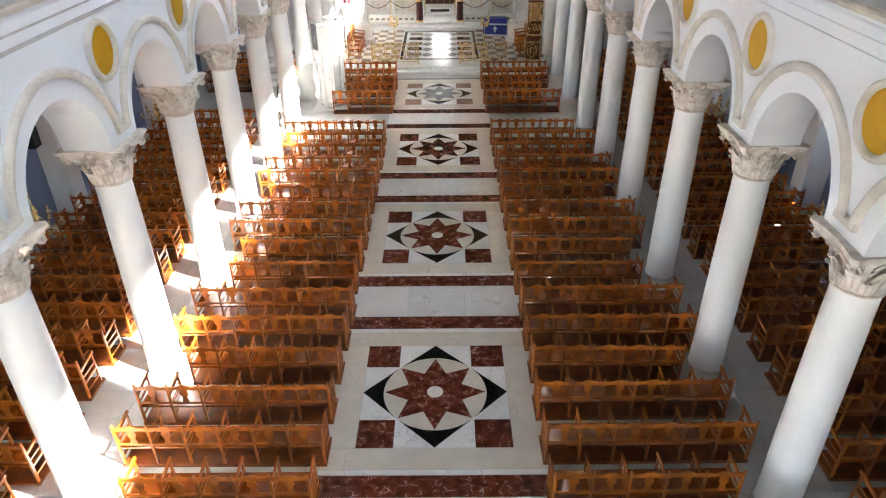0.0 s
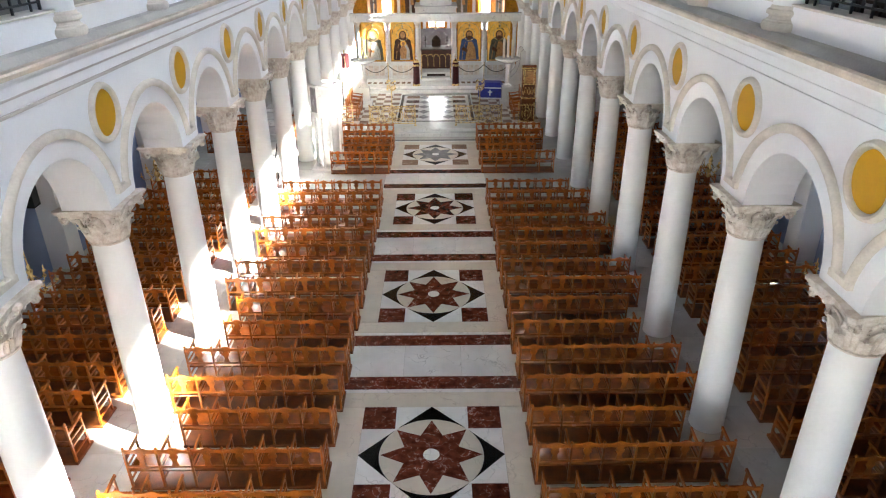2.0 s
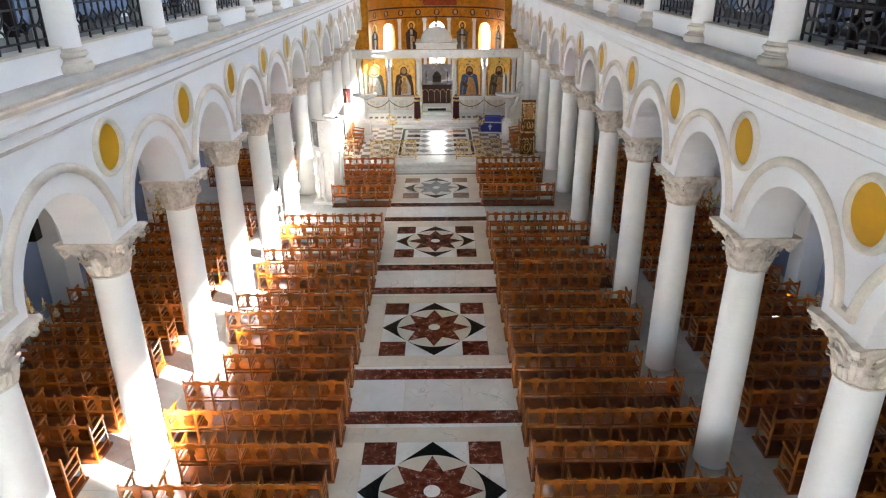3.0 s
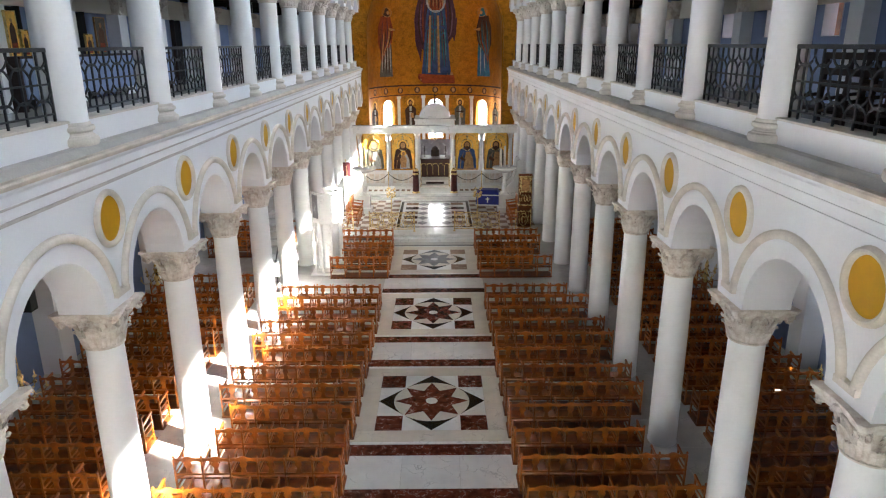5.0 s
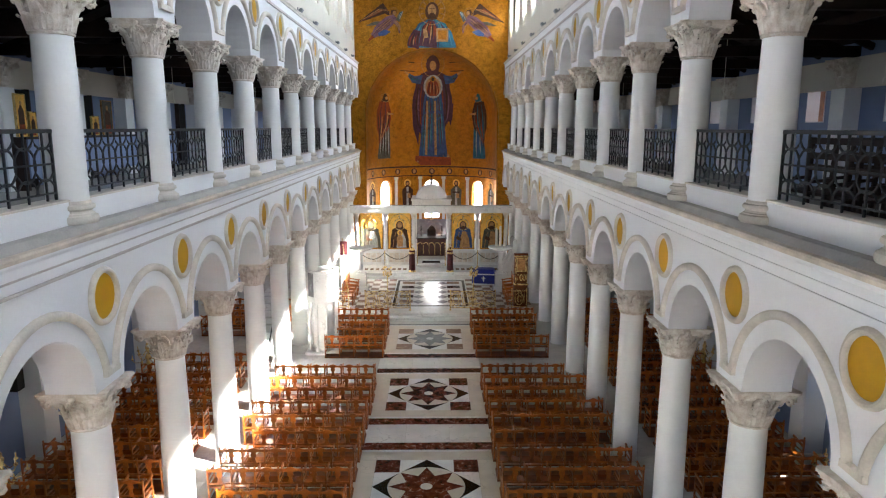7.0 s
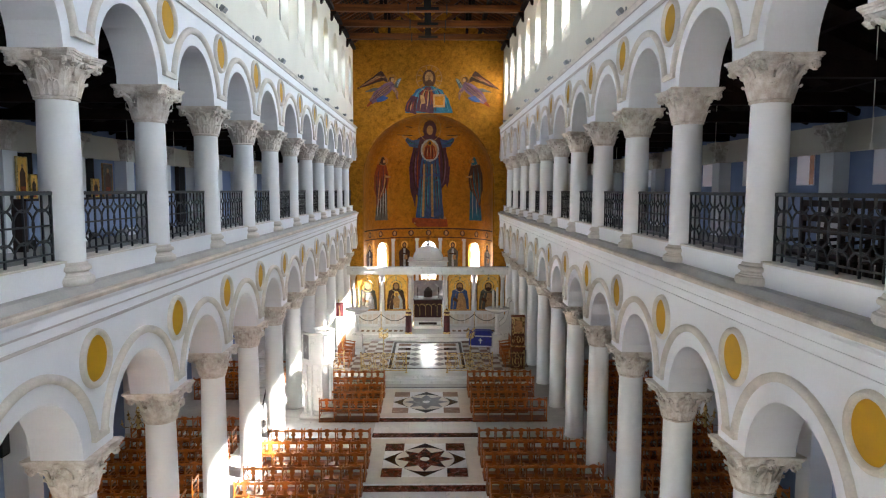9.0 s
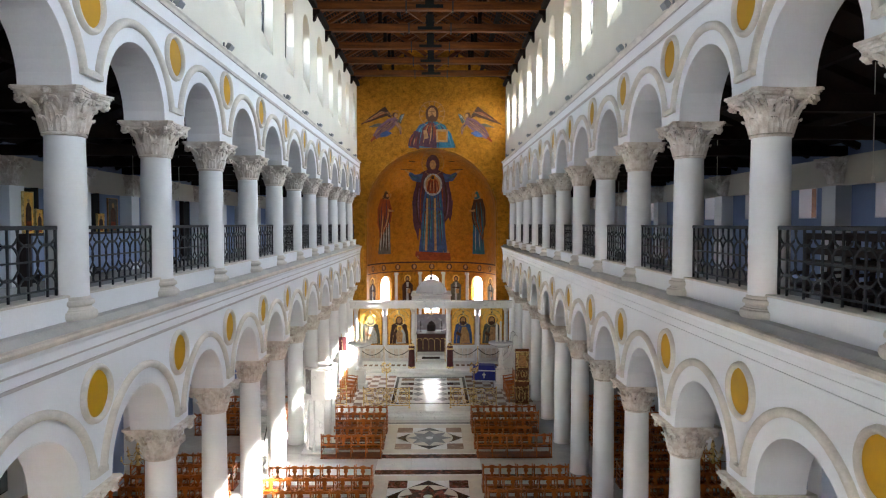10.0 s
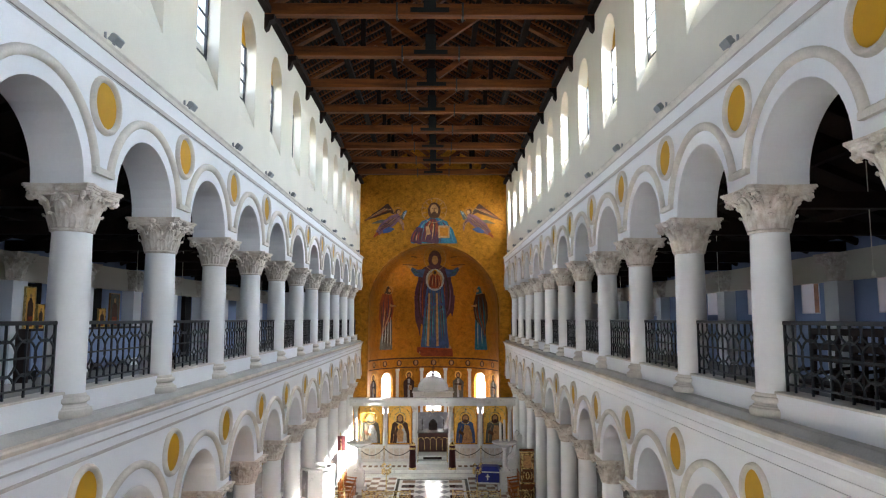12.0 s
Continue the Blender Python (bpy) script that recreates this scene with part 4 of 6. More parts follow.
def chair_row(x0, y, n, group, z=0.0, turn=0):
    """n joined chairs that look towards the altar; x0: the row's end with the smaller x, y: the backs."""
    e = thing("chair_row", f"row of {n} joined orange-brown wooden church chairs with arms", "church chairs", group,
              pose(x0 + random.uniform(-0.03, 0.03), y + random.uniform(-0.03, 0.03), z, 0, 0, turn + random.uniform(-0.5, 0.5)))
    # the base board's darker colour stands for the shade below the chairs
    part("base_board", Shape().soft(-0.03, -0.02, 0, n * CW + 0.03, 0.60, 0.06, 0.01), KICK, e)
    for i in range(n):
        for nm, me in (("seat", seat_mesh), ("backrest", back_mesh), ("apron", apron_mesh)):
            part(nm, me, None, e).location = ((i + 0.5) * CW, 0, 0)
    for i in range(n + 1):
        part("side_frame", frame_mesh, None, e).location = (i * CW, 0, 0)
    return e


def near_column(y):
    return any(abs(y + 0.28 - (Y0 + k * BAY)) < 0.66 for k in range(FIRST, LAST))


for i in range(-3, 15):
    y = 7.77 + 1.01 * i
    n = 5 if near_column(y) else 6
    chair_row(-1.87 - n * CW, y, n, "chairs north of the middle aisle")
    chair_row(1.87, y, 5 if i == 14 else n, "chairs south of the middle aisle")
for i in range(5):
    y = 25.25 + 1.0 * i
    chair_row(-1.87 - 4 * CW, y, 4, "front chairs north")
    chair_row(1.87, y, 4 if near_column(y) else 5, "front chairs south")
for i in range(-1, 25):
    y = 7.42 + 0.985 * i
    for side, word in SIDES:
        if side < 0 and 23.4 < y < 27.4:               # the pulpit's stair
            continue
        chair_row(6.56 if side > 0 else -6.56 - 6 * CW, y, 6, f"chairs in the {word} aisle")


def gallery_bench(x, y):
    """Two dark slatted benches stood one on the other."""
    e = thing("stacked_benches", "dark brown slatted benches stacked on the gallery floor", "benches", "benches kept in the gallery", pose(x, y, 7.40))
    for u in (-1.15, -0.38, 0.38, 1.15):
        part("post", Shape().bar((0, u, 0), (0.05, u, 1.42), 0.07, 0.07), DARK, e)
        part("arm", Shape().bar((-0.42, u, 0.62), (0.02, u, 0.66), 0.05, 0.06), DARK, e)
        part("leg", Shape().bar((-0.40, u, 0), (-0.40, u, 0.63), 0.06, 0.06), DARK, e)
    for z in (0.80, 1.02, 1.30):
        part("slat", Shape().soft(-0.02, -1.2, z, 0.03, 1.2, z + 0.12, 0.01), DARK, e)
    part("seat", Shape().soft(-0.45, -1.2, 0.40, 0.02, 1.2, 0.45, 0.012), DARK, e)
    return e


for i in range(2):
    gallery_bench(7.5 + 0.8 * i, 11.8)

# ---- chancel platform ----
SOL, DAIS, ICY = 0.30, 0.60, 40.6
platform = structure("floor_chancel", Shape().soft(-4.95, 30.65, -0.01, 4.95, END + 5.0, SOL - 0.01, 0.01).soft(-4.95, 30.33, -0.01, 4.95, 30.66, 0.15, 0.01), WHITEM, "white marble chancel steps and floor")
structure("floor_sanctuary", Shape().soft(-4.9, 38.3, SOL - 0.02, 4.9, END + 5.0, DAIS, 0.01).soft(-4.9, 37.96, SOL - 0.02, 4.9, 38.31, 0.45, 0.01), WHITEM, "white marble sanctuary steps")


def chancel_tile(x0, y0, x1, y1, mat, z=SOL):
    return part("tile", Shape().soft(x0 + 0.004, y0 + 0.004, SOL - 0.02, x1 - 0.004, y1 - 0.004, z, 0.002), mat, platform)


for side in (1, -1):
    for i in range(7):
        for j in range(12):
            x = side * (1.95 + 0.22 + i * 0.44)
            y = 31.6 + 0.26 + j * 0.52
            chancel_tile(x - 0.22, y - 0.26, x + 0.22, y + 0.26, BROWNM if (i + j) % 2 else CREAM)
for x0, y0, x1, y1 in ((-1.9, 31.9, 1.9, 32.05), (-1.9, 37.4, 1.9, 37.55), (-1.9, 32.05, -1.75, 37.4), (1.75, 32.05, 1.9, 37.4)):
    chancel_tile(x0, y0, x1, y1, GREEN)
for i in range(5):
    for sx in (-1, 1):
        y = 32.6 + i * 1.02
        chancel_tile(*((-1.6, y, -0.9, y + 0.55) if sx < 0 else (0.9, y, 1.6, y + 0.55)), RED if i % 2 else BROWNM)
for i in range(5):
    y = 32.4 + i * 1.02
    for x in (-0.62, 0.62):
        part("tile", Shape().prism([(x - 0.3, y + 0.35), (x, y), (x + 0.3, y + 0.35), (x, y + 0.7)], SOL - 0.02, SOL + 0.003), GREYM, platform)
for i in range(11):
    for sx in (-1, 1):
        x = sx * (1.25 + i * 0.33)
        part("tile", Shape().soft(x - 0.1, 39.0, DAIS - 0.02, x + 0.1, 39.5, DAIS + 0.004, 0.002), BROWNM, platform)


# ---- mosaics ----
def wall_surface(x, z, off):
    return END - off


def apse_surface(x, z, off):
    return apse_y(x, z, off)


def painted(parent, name, mat, spine, surface, off=0.02, across=8):
    """A flat patch laid on a curved wall: spine of (x, z, half width), cut across its length."""
    a, b = Vector(spine[0][:2]), Vector(spine[-1][:2])
    d = (b - a).normalized()
    n = Vector((-d.y, d.x))
    rows = []
    for (xa, za, wa), (xb, zb, wb) in zip(spine, spine[1:]):
        for i in range(4):
            t = i / 4
            rows.append((xa + (xb - xa) * t, za + (zb - za) * t, wa + (wb - wa) * (3 * t * t - 2 * t * t * t)))
    rows.append(spine[-1])
    p = []
    for x, z, w in rows:
        for j in range(across + 1):
            u = w * (2 * j / across - 1)
            px, pz = x + n.x * u, z + n.y * u
            p.append((px, surface(px, pz, off), pz))
    m = across + 1
    f = [(i * m + j, i * m + j + 1, (i + 1) * m + j + 1, (i + 1) * m + j) for i in range(len(rows) - 1) for j in range(across)]
    return part(name, Shape().add(p, f), mat, parent)


def round_patch(parent, name, mat, x, z, r, surface, off=0.02, stretch=1.0):
    n = 9
    return painted(parent, name, mat, [(x, z - r * stretch * math.cos(math.pi * i / n), r * math.sin(math.pi * i / n) + 0.001) for i in range(n + 1)], surface, off)


def mosaic_picture(name, label):
    return thing(name, label, "mosaic")


def folds(parent, spine, mats, n, surface, off, seed, slim=0.05, fan=0.92):
    """Thin strokes that run down a robe within its outline, in the tones of its folds."""
    rng = random.Random(seed)
    for i in range(n):
        u = fan * (2 * (i + 0.5) / n - 1)
        lo = rng.uniform(0.0, 0.35)
        hi = rng.uniform(0.65, 1.0)
        line = []
        for j in range(5):
            q = (lo + (hi - lo) * j / 4) * (len(spine) - 1)
            k = min(int(q), len(spine) - 2)
            f = q - k
            x, z, w = [spine[k][c] * (1 - f) + spine[k + 1][c] * f for c in range(3)]
            line.append((x + u * max(0.0, w - slim) + rng.uniform(-0.3, 0.3) * slim, z, slim * (0.15, 0.7, 1.0, 0.7, 0.15)[j]))
        painted(parent, "fold", mats[i % len(mats)], line, surface, off, 2)


def halo_ring(parent, x, z, r, surface, off=0.03, thick=0.022):
    pts = [(x + r * math.cos(q * math.pi / 18), z + r * math.sin(q * math.pi / 18)) for q in range(36)]
    part("halo_rim", Shape().tube([(px, surface(px, pz, off), pz) for px, pz in pts], thick, 5, True), SKINM, parent)


e = mosaic_picture("apse_mosaic", "large standing robed shape in blue and purple on amber gold mosaic")
round_patch(e, "halo", GOLD, 0.1, 13.52, 0.82, apse_surface, 0.015)
halo_ring(e, 0.1, 13.52, 0.82, apse_surface)
for bx, bw in ((-1.75, 0.55), (1.85, 0.5), (-1.45, 0.22), (1.5, 0.22)):
    bz = 13.05 if bw > 0.4 else 13.6
    painted(e, "lettering_bar", HAIRM, [(bx - bw, bz, 0.03), (bx + bw, bz, 0.03)], apse_surface, 0.02, 2)
round_patch(e, "hood", PURPLEM, 0.1, 13.45, 0.5, apse_surface, 0.035, 1.2)
round_patch(e, "face", SKINM, 0.1, 13.42, 0.24, apse_surface, 0.05, 1.3)
MANTLE = [(0.1, 13.15, 0.35), (0.1, 12.8, 0.95), (0.08, 12.2, 1.25), (0.05, 11.0, 1.5), (0.05, 9.8, 1.45), (-0.1, 9.0, 1.1), (0.0, 8.3, 0.75)]
painted(e, "mantle", PURPLEM, MANTLE, apse_surface, 0.03)
folds(e, MANTLE[1:], (BROWNMOS, LILACM, REDM, PURPLEM), 18, apse_surface, 0.036, 1)
painted(e, "mantle_end", PURPLEM, [(-1.2, 10.8, 0.3), (-1.2, 9.2, 0.25), (-1.05, 7.7, 0.03)], apse_surface, 0.032)
painted(e, "mantle_end", PURPLEM, [(1.35, 10.8, 0.3), (1.38, 9.9, 0.22), (1.45, 9.2, 0.03)], apse_surface, 0.032)
for sx in (-1, 1):
    arm = [(0.1 + sx * 0.85, 12.5, 0.33), (0.1 + sx * 1.45, 12.5, 0.24), (0.1 + sx * 1.8, 12.8, 0.13)]
    painted(e, "sleeve", BLUEM, arm, apse_surface, 0.04)
    folds(e, arm, (TEALM, BROWNMOS), 4, apse_surface, 0.046, 5 + sx, 0.04)
    painted(e, "hand", SKINM, [(0.1 + sx * 1.78, 12.82, 0.09), (0.1 + sx * 2.05, 13.0, 0.06)], apse_surface, 0.045)
DRESS = [(0.1, 12.0, 0.55), (0.1, 10.4, 0.78), (0.1, 8.4, 0.95), (0.1, 6.75, 1.1)]
painted(e, "dress", BLUEM, DRESS, apse_surface, 0.042)
folds(e, DRESS, (TEALM, PURPLEM, AQUAM, TEALM, BLUEM, GREYMOS), 22, apse_surface, 0.047, 2, 0.055)
for dx in (-0.55, 0.2):
    painted(e, "dress_stripe", SKINM, [(0.1 + dx * 0.8, 11.0, 0.07), (0.1 + dx * 0.9, 8.6, 0.08), (0.1 + dx, 6.9, 0.09)], apse_surface, 0.053)
round_patch(e, "shield", PALEM, 0.1, 12.0, 0.72, apse_surface, 0.055, 1.15)
round_patch(e, "shield_field", SKINM, 0.1, 12.0, 0.58, apse_surface, 0.062, 1.15)
SMALL = [(0.1, 12.55, 0.12), (0.1, 12.2, 0.40), (0.1, 11.6, 0.48), (0.1, 11.35, 0.3)]
painted(e, "small_robe", REDM, SMALL, apse_surface, 0.07)
folds(e, SMALL, (BROWNMOS, SKINM), 6, apse_surface, 0.074, 3, 0.03)
round_patch(e, "small_halo", GOLD, 0.1, 12.55, 0.2, apse_surface, 0.075)
round_patch(e, "small_head", BROWNMOS, 0.1, 12.53, 0.11, apse_surface, 0.082, 1.2)
part("footstool", Shape().add([(x, apse_surface(x, z, 0.036), z) for x, z in ((-1.25, 6.85), (1.45, 6.72), (1.5, 6.12), (-0.9, 6.12), (-1.3, 6.5))], [(4, 3, 2, 1, 0)]), REDM, e)
painted(e, "footstool_top", SKINM, [(0.1, 6.80, 1.2), (0.14, 6.52, 1.28)], apse_surface, 0.04)
for sx, top, low in ((-1, REDM, GREYMOS), (1, BROWNMOS, TEALM)):
    e = mosaic_picture("side_mosaic", "slender standing robed shape on amber gold mosaic")
    x = sx * 3.5
    halo_ring(e, x - sx * 0.1, 11.15, 0.3, apse_surface)
    painted(e, "hood", low if sx > 0 else BROWNMOS, [(x - sx * 0.1, 11.45, 0.05), (x - sx * 0.1, 11.2, 0.16), (x - sx * 0.02, 10.7, 0.26)], apse_surface, 0.03)
    round_patch(e, "face", SKINM, x - sx * 0.17, 11.12, 0.09, apse_surface, 0.036, 1.4)
    CLOAK = [(x, 10.85, 0.32), (x + sx * 0.02, 10.0, 0.5), (x + sx * 0.08, 9.2, 0.46), (x + sx * 0.28, 8.2, 0.14), (x + sx * 0.32, 7.6, 0.03)]
    painted(e, "cloak", top, CLOAK, apse_surface, 0.034)
    folds(e, CLOAK, (BROWNMOS, PURPLEM, SKINM) if sx < 0 else (GREYMOS, REDM, TEALM), 7, apse_surface, 0.038, 11 + sx, 0.04)
    SKIRT = [(x, 9.6, 0.32), (x + sx * 0.02, 8.0, 0.37), (x + sx * 0.06, 6.7, 0.43)]
    painted(e, "skirt", low, SKIRT, apse_surface, 0.032)
    folds(e, SKIRT, (PALEM, BROWNMOS) if sx < 0 else (BLUEM, PALEM, BLUEM), 7, apse_surface, 0.036, 21 + sx, 0.035)
    painted(e, "arm", SKINM, [(x - sx * 0.2, 10.0, 0.1), (x - sx * 0.62, 9.98, 0.04)], apse_surface, 0.04)

e = mosaic_picture("bust_mosaic", "half-length robed shape in teal and red on gold mosaic")
halo_ring(e, 0.05, 16.75, 0.88, wall_surface)
round_patch(e, "halo", GOLD, 0.05, 16.75, 0.86, wall_surface, 0.012)
for a in range(12):
    q = a * math.pi / 6 + 0.26
    painted(e, "halo_ray", SKINM, [(0.05 + 0.55 * math.cos(q), 16.75 + 0.55 * math.sin(q), 0.02), (0.05 + 0.82 * math.cos(q), 16.75 + 0.82 * math.sin(q), 0.035)], wall_surface, 0.02, 2)
round_patch(e, "hair", HAIRM, 0.05, 16.72, 0.46, wall_surface, 0.03, 1.35)
round_patch(e, "face", SKINM, 0.05, 16.78, 0.29, wall_surface, 0.04, 1.4)
round_patch(e, "beard", HAIRM, 0.05, 16.40, 0.22, wall_surface, 0.046, 1.15)
painted(e, "shade", HAIRM, [(0.05, 16.92, 0.16), (0.05, 16.88, 0.16)], wall_surface, 0.048, 2)
painted(e, "shade", HAIRM, [(0.05, 16.86, 0.02), (0.05, 16.66, 0.035)], wall_surface, 0.048, 2)
BODY = [(0.05, 16.2, 0.35), (0.05, 15.9, 0.95), (0.05, 15.2, 1.4), (0.05, 14.36, 1.66)]
painted(e, "robe", TEALM, BODY, wall_surface, 0.034)
folds(e, BODY, (BLUEM, AQUAM, TEALM, AQUAM, BROWNMOS), 22, wall_surface, 0.038, 31, 0.06)
TUNIC = [(0.0, 16.15, 0.2), (-0.1, 15.6, 0.55), (-0.25, 14.4, 0.62)]
painted(e, "tunic", PURPLEM, TUNIC, wall_surface, 0.042)
folds(e, TUNIC, (REDM, SKINM, BROWNMOS, REDM), 9, wall_surface, 0.046, 32, 0.05)
SLEEVE = [(-0.95, 15.5, 0.25), (-1.2, 14.9, 0.36), (-1.25, 14.37, 0.42)]
painted(e, "sleeve", PURPLEM, SLEEVE, wall_surface, 0.045)
folds(e, SLEEVE, (REDM, BROWNMOS, SKINM), 5, wall_surface, 0.049, 33, 0.04)
painted(e, "book", SKINM, [(0.75, 15.65, 0.42), (0.75, 14.75, 0.40)], wall_surface, 0.05)
painted(e, "book_cover", GOLDDEEP, [(0.75, 15.5, 0.3), (0.75, 14.9, 0.28)], wall_surface, 0.054)
painted(e, "hand", SKINM, [(-0.45, 15.6, 0.12), (-0.35, 15.0, 0.16)], wall_surface, 0.052)
for sx in (-1, 1):
    e = mosaic_picture("winged_mosaic", "flying winged robed shape in purple on gold mosaic")
    halo_ring(e, sx * 2.55, 16.66, 0.3, wall_surface, 0.02, 0.016)
    round_patch(e, "head", HAIRM, sx * 2.55, 16.65, 0.2, wall_surface, 0.03)
    round_patch(e, "face", SKINM, sx * 2.49, 16.62, 0.12, wall_surface, 0.036, 1.2)
    WING = [(sx * 2.75, 16.5, 0.12), (sx * 3.2, 16.92, 0.34), (sx * 4.0, 16.5, 0.2), (sx * 4.95, 16.0, 0.03)]
    painted(e, "wing", BROWNMOS, WING, wall_surface, 0.026)
    folds(e, WING, (SKINM, GREYMOS, REDM), 6, wall_surface, 0.030, 41 + sx, 0.03)
    painted(e, "wing", GREYMOS, [(sx * 3.0, 15.95, 0.1), (sx * 3.8, 15.95, 0.12), (sx * 4.4, 15.8, 0.03)], wall_surface, 0.024)
    ROBE = [(sx * 2.45, 16.4, 0.18), (sx * 2.9, 16.05, 0.36), (sx * 3.5, 15.55, 0.36), (sx * 4.0, 15.1, 0.18)]
    painted(e, "robe", LILACM, ROBE, wall_surface, 0.034)
    folds(e, ROBE, (PURPLEM, SKINM, PURPLEM, LILACM), 11, wall_surface, 0.038, 51 + sx, 0.035)
    painted(e, "skirt", BLUEM, [(sx * 2.8, 15.4, 0.05), (sx * 3.2, 15.35, 0.2), (sx * 3.6, 15.2, 0.12)], wall_surface, 0.036)
    painted(e, "foot", REDM, [(sx * 3.95, 15.1, 0.11), (sx * 4.28, 14.8, 0.06)], wall_surface, 0.036)
    ARM = [(sx * 2.6, 16.2, 0.14), (sx * 2.2, 15.75, 0.1), (sx * 2.15, 15.3, 0.04)]
    painted(e, "arm", LILACM, ARM, wall_surface, 0.04)
    folds(e, ARM, (SKINM, BROWNMOS), 3, wall_surface, 0.044, 61 + sx, 0.03)
    painted(e, "veil", GREYMOS, [(sx * 2.3, 16.1, 0.15), (sx * 2.05, 16.6, 0.12), (sx * 1.9, 16.75, 0.03)], wall_surface, 0.042)
    folds(e, [(sx * 2.3, 16.1, 0.15), (sx * 2.05, 16.6, 0.12), (sx * 1.9, 16.75, 0.03)], (TEALM, PALEM), 4, wall_surface, 0.046, 71 + sx, 0.025)

# gilt edge of the apse arch
e = thing("apse_arch_rim", "thin glinting gold moulding round the apse arch", "moulding")
part("rim", Shape().tube([(AR, END - 0.02, DAIS)] + [(AR * math.cos(q * math.pi / 40), END - 0.02, AZ + AR * math.sin(q * math.pi / 40)) for q in range(41)] + [(-AR, END - 0.02, DAIS)], 0.05, 6), GOLD, e, smooth=True)

# band of portrait discs and standing shapes under the half dome
e = mosaic_picture("apse_band_mosaic", "grey-green mosaic band with round portraits under red borders")
for z0, z1, m, off in ((5.35, 5.95, GOLDDEEP, 0.015), (5.95, 6.05, BROWNMOS, 0.02), (5.28, 5.35, BROWNMOS, 0.02)):
    s = Shape()
    n = 48
    r = AR - off
    p = [(r * math.sin(a), AYC + r * math.cos(a), z) for a in [-1.5 + 3.0 * i / n for i in range(n + 1)] for z in (z0, z1)]
    part("band", s.add(p, [(2 * i, 2 * i + 2, 2 * i + 3, 2 * i + 1) for i in range(n)]), m, e)
for i in range(9):
    a = -1.2 + 0.3 * i
    x = AR * math.sin(a)
    round_patch(e, "portrait_disc", HAIRM, x, 5.65, 0.23 * max(0.35, math.cos(a)), apse_surface, 0.03, 1 / max(0.35, math.cos(a)))
    round_patch(e, "portrait_head", SKINM, x, 5.66, 0.12 * max(0.35, math.cos(a)), apse_surface, 0.04, 1.4 / max(0.4, math.cos(a)))
for a in (-1.22, -0.42, 0.42, 1.22):
    x = AR * math.sin(a)
    c = max(0.4, math.cos(a))
    e = mosaic_picture("saint_mosaic", "standing robed shape in grey and white on gold mosaic")
    painted(e, "field", GOLD, [(x, 2.2, 0.72 * c), (x, 5.2, 0.72 * c)], apse_surface, 0.012)
    round_patch(e, "halo", ICONGOLD, x, 4.75, 0.3 * c, apse_surface, 0.02, 1 / c)
    round_patch(e, "head", HAIRM, x, 4.72, 0.17 * c, apse_surface, 0.03, 1.3 / c)
    round_patch(e, "face", SKINM, x, 4.72, 0.10 * c, apse_surface, 0.036, 1.3 / c)
    painted(e, "cross_band", BROWNMOS, [(x, 4.1, 0.3 * c), (x, 4.0, 0.3 * c)], apse_surface, 0.04, 2)
    painted(e, "book", SKINM, [(x + 0.12 * c, 3.95, 0.12 * c), (x + 0.12 * c, 3.6, 0.12 * c)], apse_surface, 0.042, 2)
    painted(e, "robe", BROWNMOS if a < 0 else GREYMOS, [(x, 4.55, 0.15 * c), (x, 4.2, 0.45 * c), (x, 3.4, 0.42 * c), (x, 2.3, 0.4 * c)], apse_surface, 0.028)
    painted(e, "stole", PALEM, [(x, 4.45, 0.09 * c), (x, 2.6, 0.1 * c)], apse_surface, 0.036)
for a in (-0.64, -0.2, 0.2, 0.64):        # slim marble pilasters between the windows
    x, y = (AR - 0.03) * math.sin(a), AYC + (AR - 0.03) * math.cos(a)
    e = thing("apse_pilaster", "slim white marble pilaster on the apse wall", "pilaster", "apse pilasters", pose(x, y, DAIS, 0, 0, -math.degrees(a)))
    part("body", Shape().soft(-0.11, -0.05, 0, 0.11, 0.05, 4.45), WHITEM, e)
    part("capital", Shape().soft(-0.16, -0.08, 4.45, 0.16, 0.08, 4.64, 0.02), WHITEM, e)

# ---- marble screen with its icons ----
screen = thing("icon_screen", "white marble altar screen with columns and a carved lintel", "altar screen")
part("lintel", Shape().soft(-4.94, ICY - 0.2, 3.95, 4.94, ICY + 0.2, 4.2, 0.02).soft(-5.0, ICY - 0.26, 4.2, 5.0, ICY + 0.26, 4.30, 0.02).box(-4.94, ICY - 0.16, 3.84, 4.94, ICY + 0.16, 3.95), WHITEM, screen)
for x in (-4.58, -2.81, -1.08, 1.08, 2.84, 4.6):
    part("column", Shape().lathe([(0.16, DAIS), (0.16, DAIS + 0.12), (0.125, DAIS + 0.18), (0.12, 2.0), (0.11, 3.5)], 16, (x, ICY - 0.04, 0)), WHITEM, screen, smooth=True)
    part("capital", Shape().lathe([(0.11, 3.5), (0.14, 3.53), (0.12, 3.58), (0.15, 3.7), (0.21, 3.78), (0.21, 3.838)], 12, (x, ICY - 0.04, 0)), CARVED, screen, smooth=True)
